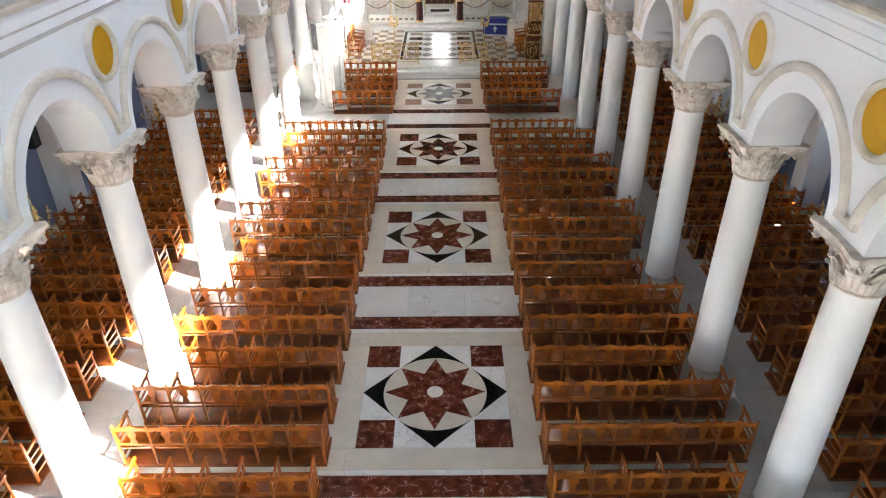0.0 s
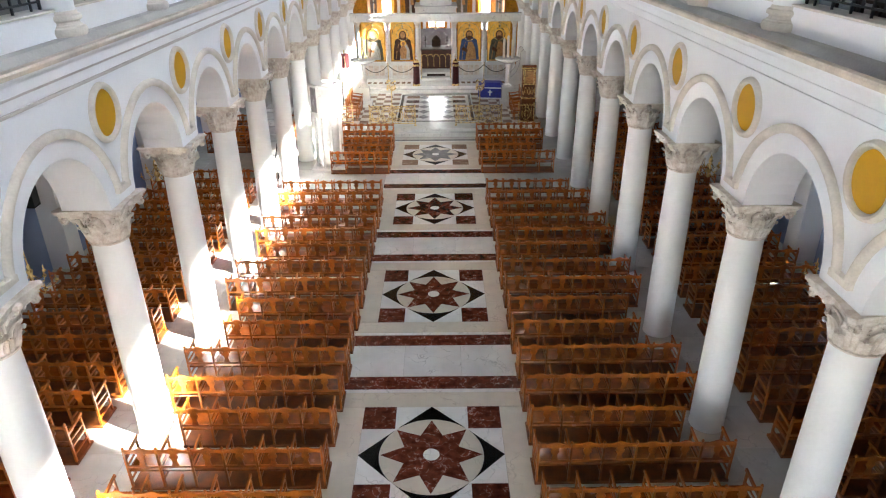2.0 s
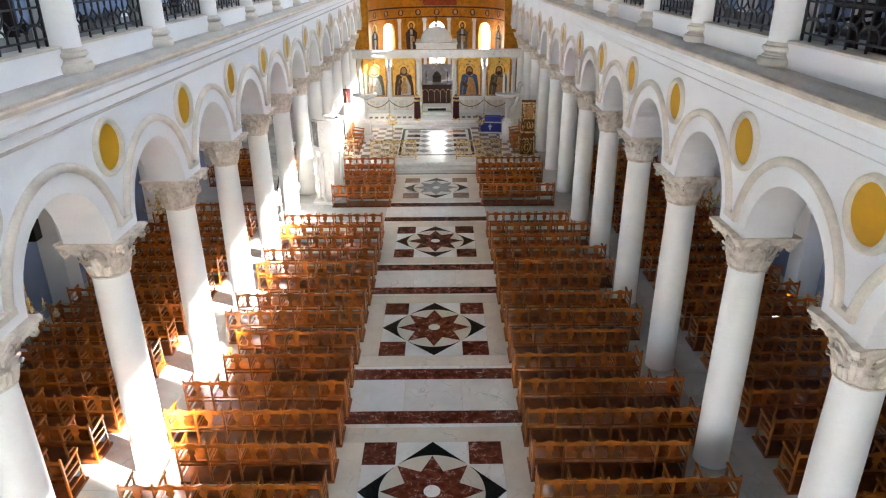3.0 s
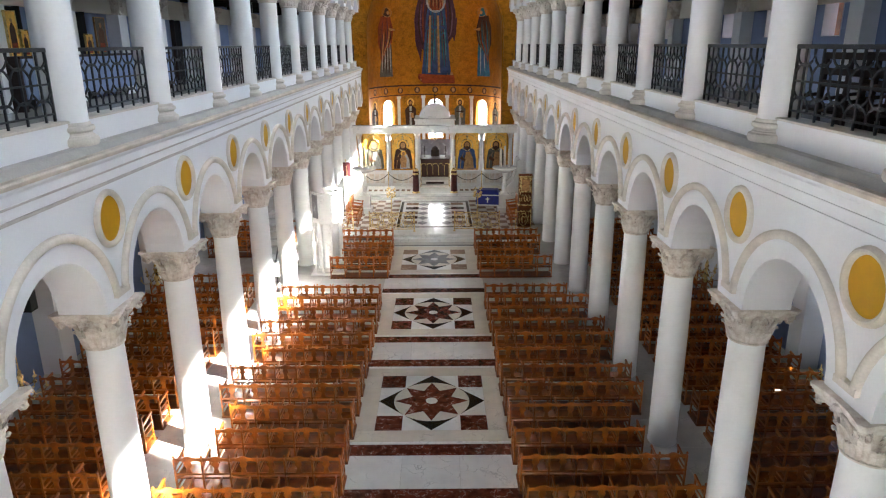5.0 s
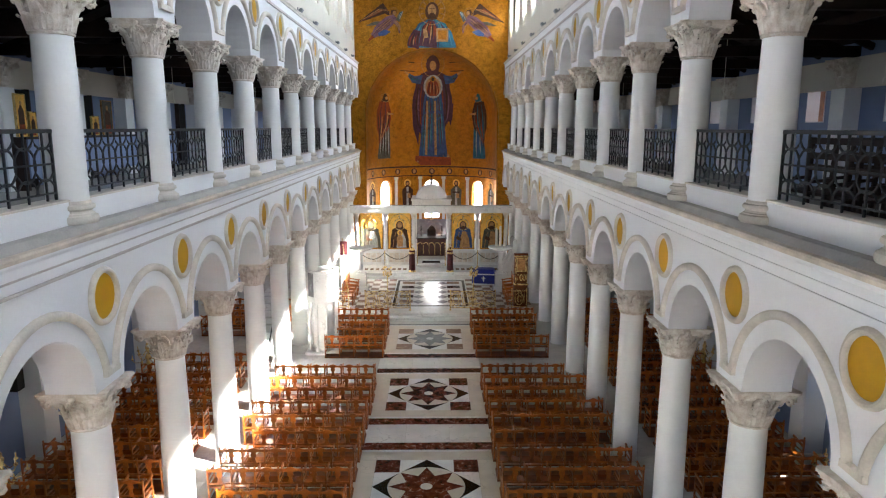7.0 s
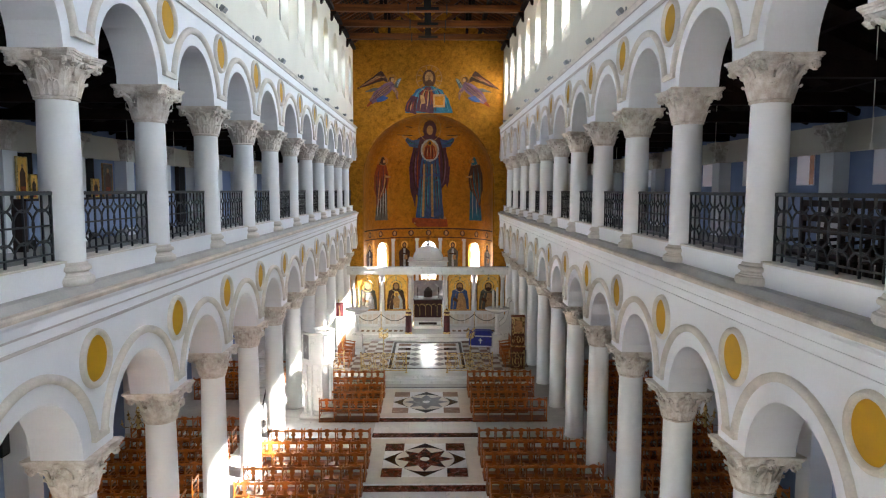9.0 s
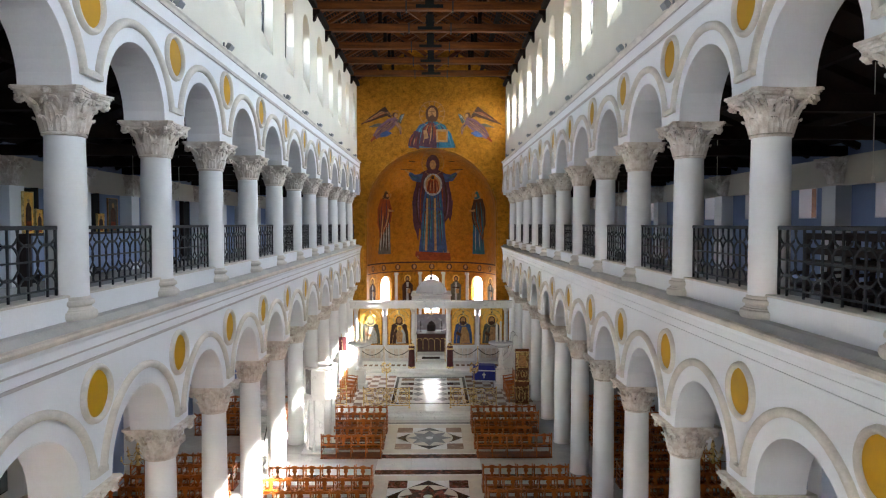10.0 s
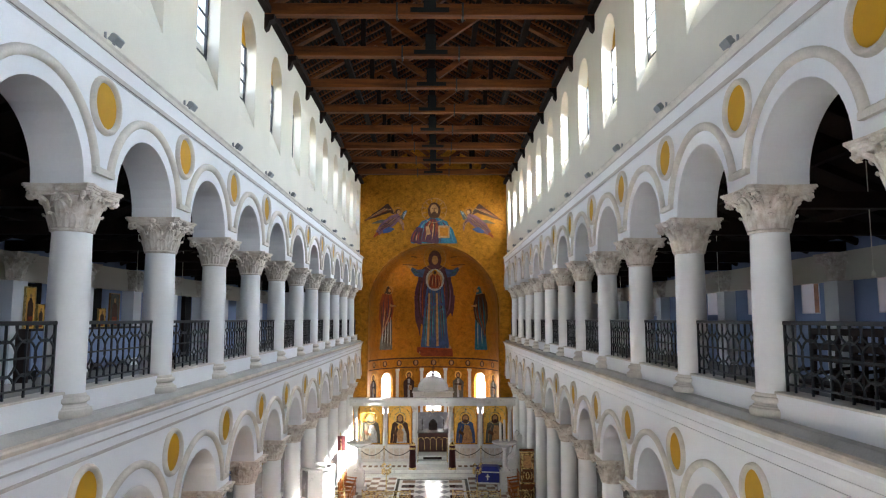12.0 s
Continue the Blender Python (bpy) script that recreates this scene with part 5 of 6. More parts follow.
for x0, x1 in ((-4.47, -2.93), (-2.70, -1.19), (1.19, 2.72), (2.96, 4.48)):
    part("panel", Shape().soft(x0, ICY - 0.06, DAIS, x1, ICY + 0.08, 1.52, 0.02), WHITEM, screen)
    n = 4
    for i in range(n):
        a = x0 + 0.1 + (x1 - x0 - 0.2) * i / n
        b = a + (x1 - x0 - 0.2) / n - 0.06
        part("panel_relief", Shape().soft(a, ICY - 0.095, 0.78, b, ICY - 0.061, 1.36, 0.012), CARVED, screen)
    part("panel_rail", Shape().soft(x0, ICY - 0.1, 1.525, x1, ICY + 0.1, 1.585, 0.015), WHITEM, screen)


def icon_panel(x0, x1, robe, veil, label):
    z0, z1 = 1.59, 3.81
    c = (x0 + x1) / 2
    e = thing("icon_painting", label, "icon", "icons of the altar screen")
    part("board", Shape().box(x0, ICY - 0.03, z0, x1, ICY + 0.03, z1), ICONGOLD, e)
    fr = Shape()
    fr.box(x0, ICY - 0.05, z0, x0 + 0.06, ICY - 0.031, z1).box(x1 - 0.06, ICY - 0.05, z0, x1, ICY - 0.031, z1).box(x0 + 0.06, ICY - 0.05, z0, x1 - 0.06, ICY - 0.031, z0 + 0.06)
    part("frame", fr, GOLD, e)
    hw = (x1 - x0) / 2 - 0.1
    part("arch_line", Shape().tube([(c + hw * math.cos(a * math.pi / 16), ICY - 0.04, z1 - hw - 0.05 + hw * math.sin(a * math.pi / 16)) for a in range(17)], 0.022, 5), BRASS, e)
    surf = lambda x, z, off: ICY - 0.03 - off
    ring = [(c + 0.34 * math.cos(a * math.pi / 12), ICY - 0.04, 3.12 + 0.34 * math.sin(a * math.pi / 12)) for a in range(24)]
    part("halo", Shape().tube(ring, 0.03, 5, True), BRASS, e)
    painted(e, "robe", robe, [(c, 3.0, 0.18), (c, 2.78, 0.46), (c, 2.2, 0.55), (c, 1.66, 0.58)], surf, 0.012)
    painted(e, "robe_front", PALEM if veil is GREYMOS else veil, [(c + 0.05, 2.7, 0.12), (c + 0.12, 2.2, 0.26), (c + 0.1, 1.68, 0.3)], surf, 0.02)
    round_patch(e, "halo_field", ICONGOLD, c, 3.12, 0.33, surf, 0.008)
    round_patch(e, "head", veil if veil is GREYMOS else HAIRM, c, 3.08, 0.21, surf, 0.026, 1.25)
    round_patch(e, "face", SKINM, c, 3.10, 0.145, surf, 0.032, 1.25)
    if veil is SKINM:
        round_patch(e, "beard", HAIRM, c, 2.93, 0.11, surf, 0.036, 1.1)
    if veil is PALEM:                                  # the smaller shape before the robe
        round_patch(e, "small_halo", ICONGOLD, c + 0.02, 2.62, 0.17, surf, 0.03)
        round_patch(e, "small_face", SKINM, c + 0.02, 2.61, 0.09, surf, 0.036, 1.2)
        painted(e, "small_robe", SKINM, [(c + 0.02, 2.5, 0.08), (c + 0.02, 2.25, 0.2), (c + 0.02, 1.75, 0.16)], surf, 0.034)
    painted(e, "lower_sleeve", HAIRM, [(c - 0.4, 2.35, 0.1), (c - 0.1, 2.15, 0.08)], surf, 0.028, 4)
    round_patch(e, "hand", SKINM, c - 0.02, 2.18, 0.07, surf, 0.04)
    for i in range(5):
        u = -0.36 + 0.18 * i
        painted(e, "robe_fold", BROWNMOS if i % 2 else SKINM, [(c + u * 0.6, 2.66, 0.012), (c + u, 2.2, 0.02), (c + u * 1.15, 1.7, 0.014)], surf, 0.017, 2)
    part("lamp", Shape().lathe([(0.02, 0), (0.06, 0.05), (0.07, 0.16), (0.03, 0.2), (0.03, 0.32)], 10, (c, ICY - 0.2, 3.5)).box(c - 0.02, ICY - 0.2, 3.82, c + 0.02, ICY - 0.16, 3.86), BRASS, e, smooth=True)
    return e


icon_panel(-4.40, -2.98, GREYMOS, GREYMOS, "gold icon with a grey hooded half-length shape")
icon_panel(-2.66, -1.23, BROWNMOS, PALEM, "gold icon with a brown robed shape and smaller disc")
icon_panel(1.25, 2.67, BLUEM, SKINM, "gold icon with a blue robed half-length shape")
icon_panel(3.02, 4.42, GREYMOS, SKINM, "gold icon with a grey-brown robed half-length shape")

# gate of the sanctuary, altar and canopy
e = thing("sanctuary_gate", "low white marble gate with a dark inset panel", "gate")
part("step", Shape().soft(-0.85, ICY - 0.75, DAIS, 0.85, ICY - 0.25, DAIS + 0.16, 0.01), WHITEM, e)
part("threshold", Shape().soft(-0.92, ICY - 0.15, DAIS, 0.92, ICY + 0.15, DAIS + 0.34, 0.015), WHITEM, e)
part("inset", Shape().box(-0.55, ICY - 0.17, DAIS + 0.08, 0.55, ICY - 0.151, DAIS + 0.28), DARK, e)
for sx in (-1, 1):
    part("post", Shape().lathe([(0.05, DAIS), (0.05, DAIS + 0.1), (0.025, DAIS + 0.15), (0.025, DAIS + 1.3), (0.05, DAIS + 1.35), (0.0, DAIS + 1.45)], 10, (sx * 0.86, ICY - 0.3, 0)), BRASS, e, smooth=True)
CY = 44.2
s = Shape()
p = [((AR - q) * math.sin(a), AYC + (AR - q) * math.cos(a), z) for a in [-1.5 + 3.0 * i / 40 for i in range(41)] for q, z in ((0.02, DAIS), (0.14, DAIS), (0.14, 1.9), (0.02, 1.9))]
structure("trim_apse_dado", s.add(p, [(4 * i + j, 4 * i + 4 + j, 4 * i + 4 + (j + 1) % 4, 4 * i + (j + 1) % 4) for i in range(40) for j in range(4)]), GREYM)
e = thing("altar_canopy", "white marble altar canopy with a round dome on columns", "canopy")
for sx in (-1, 1):
    for sy in (-1, 1):
        part("column", Shape().lathe([(0.15, DAIS), (0.15, DAIS + 0.15), (0.11, DAIS + 0.2), (0.10, 3.6), (0.16, 3.9)], 14, (sx * 1.1, CY + sy * 1.1, 0)), WHITEM, e, smooth=True)
part("cornice", Shape().soft(-1.26, CY - 1.26, 3.9, 1.26, CY + 1.26, 4.34, 0.03).soft(-1.32, CY - 1.32, 4.34, 1.32, CY + 1.32, 4.42, 0.02), WHITEM, e)
part("dome", Shape().lathe([(1.02 * math.cos(t), 4.42 + 0.9 * math.sin(t)) for t in [math.pi / 2 * i / 12 for i in range(12)]] + [(0.05, 5.32)], 32, (0, CY, 0)), WHITEM, e, smooth=True)
part("finial", Shape().lathe([(0.05, 5.3), (0.13, 5.4), (0.05, 5.5), (0.10, 5.58), (0.0, 5.66)], 12, (0, CY, 0)).box(-0.02, CY - 0.02, 5.6, 0.02, CY + 0.02, 5.95).box(-0.12, CY - 0.02, 5.78, 0.12, CY + 0.02, 5.82), DARK, e, smooth=True)
e = thing("altar_table", "dark covered altar table with brass candlesticks", "altar")
part("cover", Shape().soft(-0.95, CY - 0.75, DAIS, 0.95, CY + 0.75, 1.75, 0.03), ALTAR, e)
for i in range(5):
    part("gilt_arch", Shape().tube([(-0.76 + 0.38 * i + 0.15 * math.cos(q * math.pi / 6), CY - 0.765, 1.35 + 0.15 * math.sin(q * math.pi / 6)) for q in range(7)], 0.018, 5).box(-0.935 + 0.38 * i, CY - 0.775, DAIS + 0.1, -0.905 + 0.38 * i, CY - 0.752, 1.35), BRASS, e, smooth=True)
part("top_cloth", Shape().soft(-1.0, CY - 0.8, 1.752, 1.0, CY + 0.8, 1.80, 0.015), DARK, e)
for x in (-0.7, 0.7):
    part("candlestick", Shape().lathe([(0.07, 1.8), (0.02, 1.86), (0.02, 2.15), (0.05, 2.2), (0.03, 2.25), (0.025, 2.5)], 8, (x, CY + 0.1, 0)), DARK, e, smooth=True)
part("gospel_shrine", Shape().soft(-0.28, CY + 0.2, 1.8, 0.28, CY + 0.55, 2.25, 0.03).lathe([(0.25, 2.25), (0.16, 2.4), (0.0, 2.5)], 12, (0, CY + 0.38, 0)), DARK, e)
e = thing("choros_lamp", "brass hanging lamp with white candles in the sanctuary", "chandelier")
ch = Shape()
for z, r in ((3.25, 0.32), (3.45, 0.2)):
    ch.tube([(r * math.cos(a * math.pi / 8), 43.05 + r * math.sin(a * math.pi / 8), z) for a in range(16)], 0.025, 6, True)
ch.lathe([(0.0, 3.05), (0.12, 3.12), (0.06, 3.25), (0.04, 3.7), (0.012, 3.88), (0.012, 3.905)], 10, (0, 43.05, 0))
part("body", ch, BRASS, e, smooth=True)
for i in range(8):
    part("candle", Shape().lathe([(0.018, 3.27), (0.018, 3.45), (0.0, 3.47)], 6, (0.32 * math.cos(i * math.pi / 4), 43.05 + 0.32 * math.sin(i * math.pi / 4), 0)), WAX, e)

# ---- things on the chancel ----
for sx in (-1, 1):
    e = thing("velvet_pillar", "crimson velvet pillar with brass bands and a small cross", "velvet pillar", "velvet pillars", pose(sx * 1.12, 38.55, DAIS))
    part("cover", Shape().lathe([(0.19, 0.1), (0.18, 0.6), (0.165, 1.12), (0.175, 1.3)], 20), VELVET, e, smooth=True)
    part("foot", Shape().lathe([(0.23, 0), (0.22, 0.05), (0.2, 0.1)], 20), BRASS, e, smooth=True)
    part("collar", Shape().lathe([(0.18, 1.08), (0.19, 1.1), (0.19, 1.18), (0.18, 1.2)], 20), BRASS, e, smooth=True)
    part("cap", Shape().lathe([(0.175, 1.3), (0.12, 1.42), (0.03, 1.48), (0.0, 1.5)], 16).box(-0.012, -0.012, 1.48, 0.012, 0.012, 1.72).box(-0.06, -0.012, 1.6, 0.06, 0.012, 1.63), BRASS, e, smooth=True)
    e = thing("rope_barrier", "brass stanchions with a dark drooping rope", "rope barrier", "rope barriers")
    for x in (2.82, 4.3):
        part("stanchion", Shape().lathe([(0.14, DAIS), (0.13, DAIS + 0.03), (0.025, DAIS + 0.06), (0.025, DAIS + 0.95), (0.045, DAIS + 1.0), (0.0, DAIS + 1.06)], 10, (sx * x, 39.8, 0)), BRASS, e, smooth=True)
    for xa, xb in ((1.2, 2.82), (2.82, 4.3)):
        part("rope", Shape().tube([(sx * (xa + (xb - xa) * i / 12), 39.8, DAIS + 0.92 - 0.42 * (1 - (i / 6 - 1) ** 2)) for i in range(13)], 0.02, 6), DARK, e, smooth=True)
    # big candle stand of white marble
    e = thing("candle_stand", "white marble candle stand with three tall candles", "candle stand", "candle stands", pose(sx * 3.74, 35.1, SOL))
    part("pedestal", Shape().soft(-0.38, -0.38, 0, 0.38, 0.38, 0.3, 0.03).soft(-0.27, -0.27, 0.3, 0.27, 0.27, 1.0, 0.03), WHITEM, e)
    part("baluster", Shape().lathe([(0.2, 1.0), (0.2, 1.06), (0.1, 1.15), (0.15, 1.45), (0.09, 1.8), (0.12, 2.0), (0.18, 2.15)], 20), WHITEM, e, smooth=True)
    part("dish", Shape().lathe([(0.18, 2.15), (0.5, 2.26), (0.66, 2.36), (0.66, 2.42), (0.6, 2.44)], 28), WHITEM, e, smooth=True)
    for i in range(3):
        part("candle", Shape().lathe([(0.065, 2.43), (0.06, 3.35 + 0.12 * (i == 1)), (0.01, 3.42 + 0.12 * (i == 1))], 10, (-0.22 + 0.22 * i, 0.1 * (i == 1), 0)), WAX, e, smooth=True)
    # curved marble flank of the raised seat behind
    e = thing("marble_throne", "white marble seat with a curved high flank", "throne", "marble thrones")
    pts = [(0.0, 0.0), (0.85, 0.0), (0.85, 2.5), (0.72, 2.62), (0.6, 2.5), (0.55, 1.9), (0.4, 1.45), (0.15, 1.2), (0.0, 1.15)]
    part("flank", Shape().prism(pts, -0.09, 0.09).turned(Matrix(((sx, 0, 0, sx * 3.95), (0, 0, 1, 36.4), (0, 1, 0, SOL), (0, 0, 0, 1)))), WHITEM, e)
    part("flank", Shape().prism(pts, -0.09, 0.09).turned(Matrix(((sx, 0, 0, sx * 3.95), (0, 0, 1, 37.5), (0, 1, 0, SOL), (0, 0, 0, 1)))), WHITEM, e)
    a, b = sorted((sx * 4.1, sx * 4.75))
    part("seat", Shape().soft(a, 36.49, SOL, b, 37.41, SOL + 0.55, 0.02), WHITEM, e)
    part("back", Shape().soft(*sorted((sx * 4.66, sx * 4.76))[:1], 36.49, SOL + 0.552, sorted((sx * 4.66, sx * 4.76))[1], 37.41, SOL + 2.2, 0.02), WHITEM, e)
    # choir stalls: armchairs in a row, facing the middle
    for i in range(4):
        e = thing("choir_stall", "brown wooden armchair with curved arms beside the chancel wall", "armchair", "choir armchairs", pose(sx * 4.32, 32.3 + i * 0.72, SOL, 0, 0, 90 if sx > 0 else -90))
        part("seat", Shape().soft(-0.27, 0.0, 0.44, 0.27, 0.5, 0.49, 0.015), OAK, e)
        part("backrest", Shape().soft(-0.25, -0.03, 0.98, 0.25, 0.01, 1.12, 0.015).soft(-0.07, -0.02, 0.52, 0.07, 0.0, 0.98, 0.005).soft(-0.25, -0.03, 0.52, 0.25, 0.01, 0.58, 0.01), OAK, e)
        for u in (-0.27, 0.27):
            part("leg", Shape().bar((u, -0.02, 0), (u, -0.01, 1.14), 0.045, 0.045), OAK, e)
            part("leg", Shape().bar((u, 0.47, 0), (u, 0.47, 0.68), 0.045, 0.045), OAK, e)
            part("arm", Shape().tube([(u, 0.0, 0.76), (u, 0.2, 0.74), (u, 0.4, 0.70), (u, 0.53, 0.71)], 0.028, 6), OAK, e, smooth=True)
            part("stretcher", Shape().bar((u, 0.0, 0.2), (u, 0.46, 0.2), 0.03, 0.03), OAK, e)
    # brass rail with scrollwork
    e = thing("brass_barrier", "low polished brass barrier with scrollwork panels", "barrier", "brass barriers", pose(sx * 2.05, 31.15, SOL))
    part("top_rail", Shape().tube([(-1.08, 0, 0.92), (1.08, 0, 0.92)], 0.032, 6), BRASS, e)
    part("bottom_rail", Shape().tube([(-1.08, 0, 0.12), (1.08, 0, 0.12)], 0.024, 6), BRASS, e)
    for x in (-1.08, 0, 1.08):
        part("post", Shape().lathe([(0.06, 0), (0.06, 0.03), (0.025, 0.06), (0.025, 0.94), (0.045, 0.98), (0.0, 1.03)], 10, (x, 0, 0)), BRASS, e, smooth=True)
    for i in range(4):
        c = -0.81 + 0.54 * i
        s = Shape()
        for q in (0.23, 0.14):
            s.tube([(c + q * math.cos(a * math.pi / 8), 0, 0.52 + q * 1.4 * math.sin(a * math.pi / 8)) for a in range(16)], 0.021, 5, True)
        for dx, dz in ((-0.15, 0.25), (0.15, 0.25), (-0.15, -0.25), (0.15, -0.25)):
            s.tube([(c + dx + 0.08 * math.cos(a), 0, 0.52 + dz + 0.08 * math.sin(a)) for a in [i2 * math.pi / 5 for i2 in range(9)]], 0.017, 5)
        part("scroll", s, BRASS, e, smooth=True)
    # lantern stand
    e = thing("lantern_stand", "brass standard with four small glass lanterns", "lantern stand", "lantern stands", pose(sx * 2.2, 33.2, SOL))
    part("pole", Shape().lathe([(0.2, 0), (0.18, 0.04), (0.04, 0.1), (0.025, 0.2), (0.025, 1.35), (0.05, 1.4), (0.02, 1.45)], 12), BRASS, e, smooth=True)
    for i in range(4):
        a = i * math.pi / 2 + 0.5
        x, y = 0.2 * math.cos(a), 0.2 * math.sin(a)
        part("lantern", Shape().lathe([(0.03, 1.25), (0.06, 1.28), (0.06, 1.3)], 8, (x, y, 0)).lathe([(0.065, 1.62), (0.03, 1.68), (0.0, 1.72)], 8, (x, y, 0)).tube([(0, 0, 1.3), (x * 0.6, y * 0.6, 1.2), (x, y, 1.26)], 0.012, 5).tube([(x + 0.055, y, 1.3), (x + 0.055, y, 1.62)], 0.006, 4).tube([(x - 0.055, y, 1.3), (x - 0.055, y, 1.62)], 0.006, 4).lathe([(0.03, 1.3), (0.03, 1.5), (0.0, 1.53)], 8, (x, y, 0)), BRASS, e, smooth=True)

# blue covered chest on brass legs
e = thing("blue_chest", "royal blue cloth-covered chest with silver braid on brass legs", "chest", "", pose(2.93, 35.8, SOL, 0, 0, -8))
part("cloth", Shape().soft(-0.62, -0.42, 0.25, 0.62, 0.42, 0.86, 0.02), BLUECLOTH, e)
part("lid", Shape().add([(-0.64, -0.44, 0.862), (0.64, -0.44, 0.862), (0.64, 0.44, 0.862), (-0.64, 0.44, 0.862), (-0.5, -0.28, 1.08), (0.5, -0.28, 1.08), (0.5, 0.28, 1.08), (-0.5, 0.28, 1.08)],
                         [(3, 2, 1, 0), (4, 5, 6, 7), (0, 1, 5, 4), (1, 2, 6, 5), (2, 3, 7, 6), (3, 0, 4, 7)]), BLUECLOTH, e)
part("braid", Shape().box(-0.645, -0.445, 0.80, 0.645, -0.421, 0.86).box(-0.645, -0.42, 0.80, -0.621, 0.42, 0.86).box(0.621, -0.42, 0.80, 0.645, 0.42, 0.86), SILVER, e)
part("braid", Shape().box(-0.64, -0.44, 0.25, 0.64, -0.421, 0.31), SILVER, e)
part("cross", Shape().box(-0.03, -0.432, 0.42, 0.03, -0.421, 0.72).box(-0.1, -0.432, 0.58, 0.1, -0.4215, 0.64), SILVER, e)
for x in (-0.55, 0.55):
    for y in (-0.36, 0.36):
        part("leg", Shape().lathe([(0.05, 0), (0.03, 0.05), (0.03, 0.2), (0.05, 0.25)], 8, (x, y, 0)), BRASS, e, smooth=True)

# ornate icon stand and brass frame before it
e = thing("icon_stand", "tall carved brown and gold icon stand", "icon stand", "", pose(4.45, 31.95, SOL) @ Matrix.Scale(0.92, 4))
part("body", Shape().soft(-0.36, -0.25, 0, 0.36, 0.25, 1.25, 0.03), BEAM, e)
part("case", Shape().soft(-0.34, -0.2, 1.25, 0.34, 0.2, 2.75, 0.03), BEAM, e)
part("crown", Shape().prism([(-0.36, 2.75), (0.36, 2.75), (0.36, 2.86), (-0.36, 2.86)], -0.14, 0.14).turned(Matrix(((1, 0, 0, 0), (0, 0, -1, 0), (0, 1, 0, 0), (0, 0, 0, 1)))), BEAM, e)
part("picture", Shape().box(-0.2, -0.215, 2.0, 0.2, -0.201, 2.6), SKINM, e)
part("gilt_frame", Shape().box(-0.26, -0.222, 1.92, 0.26, -0.201, 1.98).box(-0.26, -0.222, 2.62, 0.26, -0.201, 2.68).box(-0.26, -0.222, 1.98, -0.21, -0.201, 2.62).box(0.21, -0.222, 1.98, 0.26, -0.201, 2.62), BRASS, e)
for i in range(4):
    part("gilt_arch", Shape().tube([(-0.24 + 0.16 * i + 0.065 * math.cos(a), -0.262, 0.85 + 0.09 * math.sin(a)) for a in [q * math.pi / 6 for q in range(7)]] , 0.016, 5).box(-0.315 + 0.16 * i, -0.27, 0.2, -0.295 + 0.16 * i, -0.252, 0.85), BRASS, e, smooth=True)
part("gilt_cornice", Shape().soft(-0.38, -0.28, 1.2, 0.38, 0.2, 1.27, 0.02).soft(-0.37, -0.24, 2.72, 0.37, 0.2, 2.78, 0.02), BRASS, e)
for x in (-0.3, 0.3):
    part("gilt_border", Shape().tube([(x + 0.02 * math.sin(i * 1.4), -0.215, 1.3 + 0.1 * i) for i in range(15)], 0.022, 5), BRASS, e, smooth=True)
for i in range(3):
    part("gilt_scroll", Shape().tube([(-0.16 + 0.16 * i + 0.06 * math.cos(a), -0.215, 1.6 + 0.18 * math.sin(a)) for a in [q * math.pi / 6 for q in range(12)]], 0.016, 5, True), BRASS, e, smooth=True)
for sx in (-1, 1):
    e = thing("brass_stand", "small square brass stand with scrollwork", "brass stand", "brass stands", pose(sx * 4.3, 31.2, SOL))
    for x in (-0.36, 0.36):
        part("post", Shape().lathe([(0.05, 0), (0.022, 0.05), (0.022, 1.0), (0.04, 1.05), (0, 1.1)], 8, (x, 0, 0)), BRASS, e, smooth=True)
    part("panel", Shape().box(-0.34, -0.01, 0.15, 0.34, 0.01, 0.18).box(-0.34, -0.01, 0.92, 0.34, 0.01, 0.95)
         .tube([(0.2 * math.cos(a * math.pi / 8), 0, 0.55 + 0.3 * math.sin(a * math.pi / 8)) for a in range(16)], 0.014, 5, True)
         .tube([(0.1 * math.cos(a * math.pi / 8), 0, 0.55 + 0.15 * math.sin(a * math.pi / 8)) for a in range(16)], 0.014, 5, True), BRASS, e, smooth=True)
e = thing("banner", "dark red church banner on a slanting gilt pole", "banner", "", pose(-4.35, 33.0, SOL))
part("pole", Shape().tube([(0.25, -0.5, 0), (-0.1, 0.2, 3.2)], 0.02, 6), BRASS, e)
part("cloth", Shape().box(-0.22, 0.12, 2.35, 0.16, 0.15, 3.05), VELVET, e)

# ---- marble pulpit ----
e = thing("pulpit", "white marble pulpit on a drum with slim columns and parapet", "pulpit", "", pose(-4.3, 26.25, 0) @ Matrix.Diagonal((0.72, 0.72, 1.0, 1.0)))
part("base", Shape().soft(-0.95, -0.95, 0, 0.95, 0.95, 0.1, 0.02), WHITEM, e)
oct_pts = [(0.80 * math.cos(math.pi / 8 + i * math.pi / 4), 0.80 * math.sin(math.pi / 8 + i * math.pi / 4)) for i in range(8)]
for i in range(0, 8):
    x, y = oct_pts[i]
    part("column", Shape().lathe([(0.10, 0.1), (0.10, 0.2), (0.07, 0.25), (0.065, 1.95), (0.1, 2.1), (0.11, 2.15)], 12, (x * 0.93, y * 0.93, 0)), WHITEM, e, smooth=True)
part("core", Shape().lathe([(0.70, 0.1), (0.70, 0.22), (0.64, 0.26), (0.64, 2.05), (0.70, 2.15)], 24), WHITEM, e, smooth=True)
part("deck", Shape().prism([(x * 1.12, y * 1.12) for x, y in oct_pts], 2.15, 2.35), WHITEM, e)
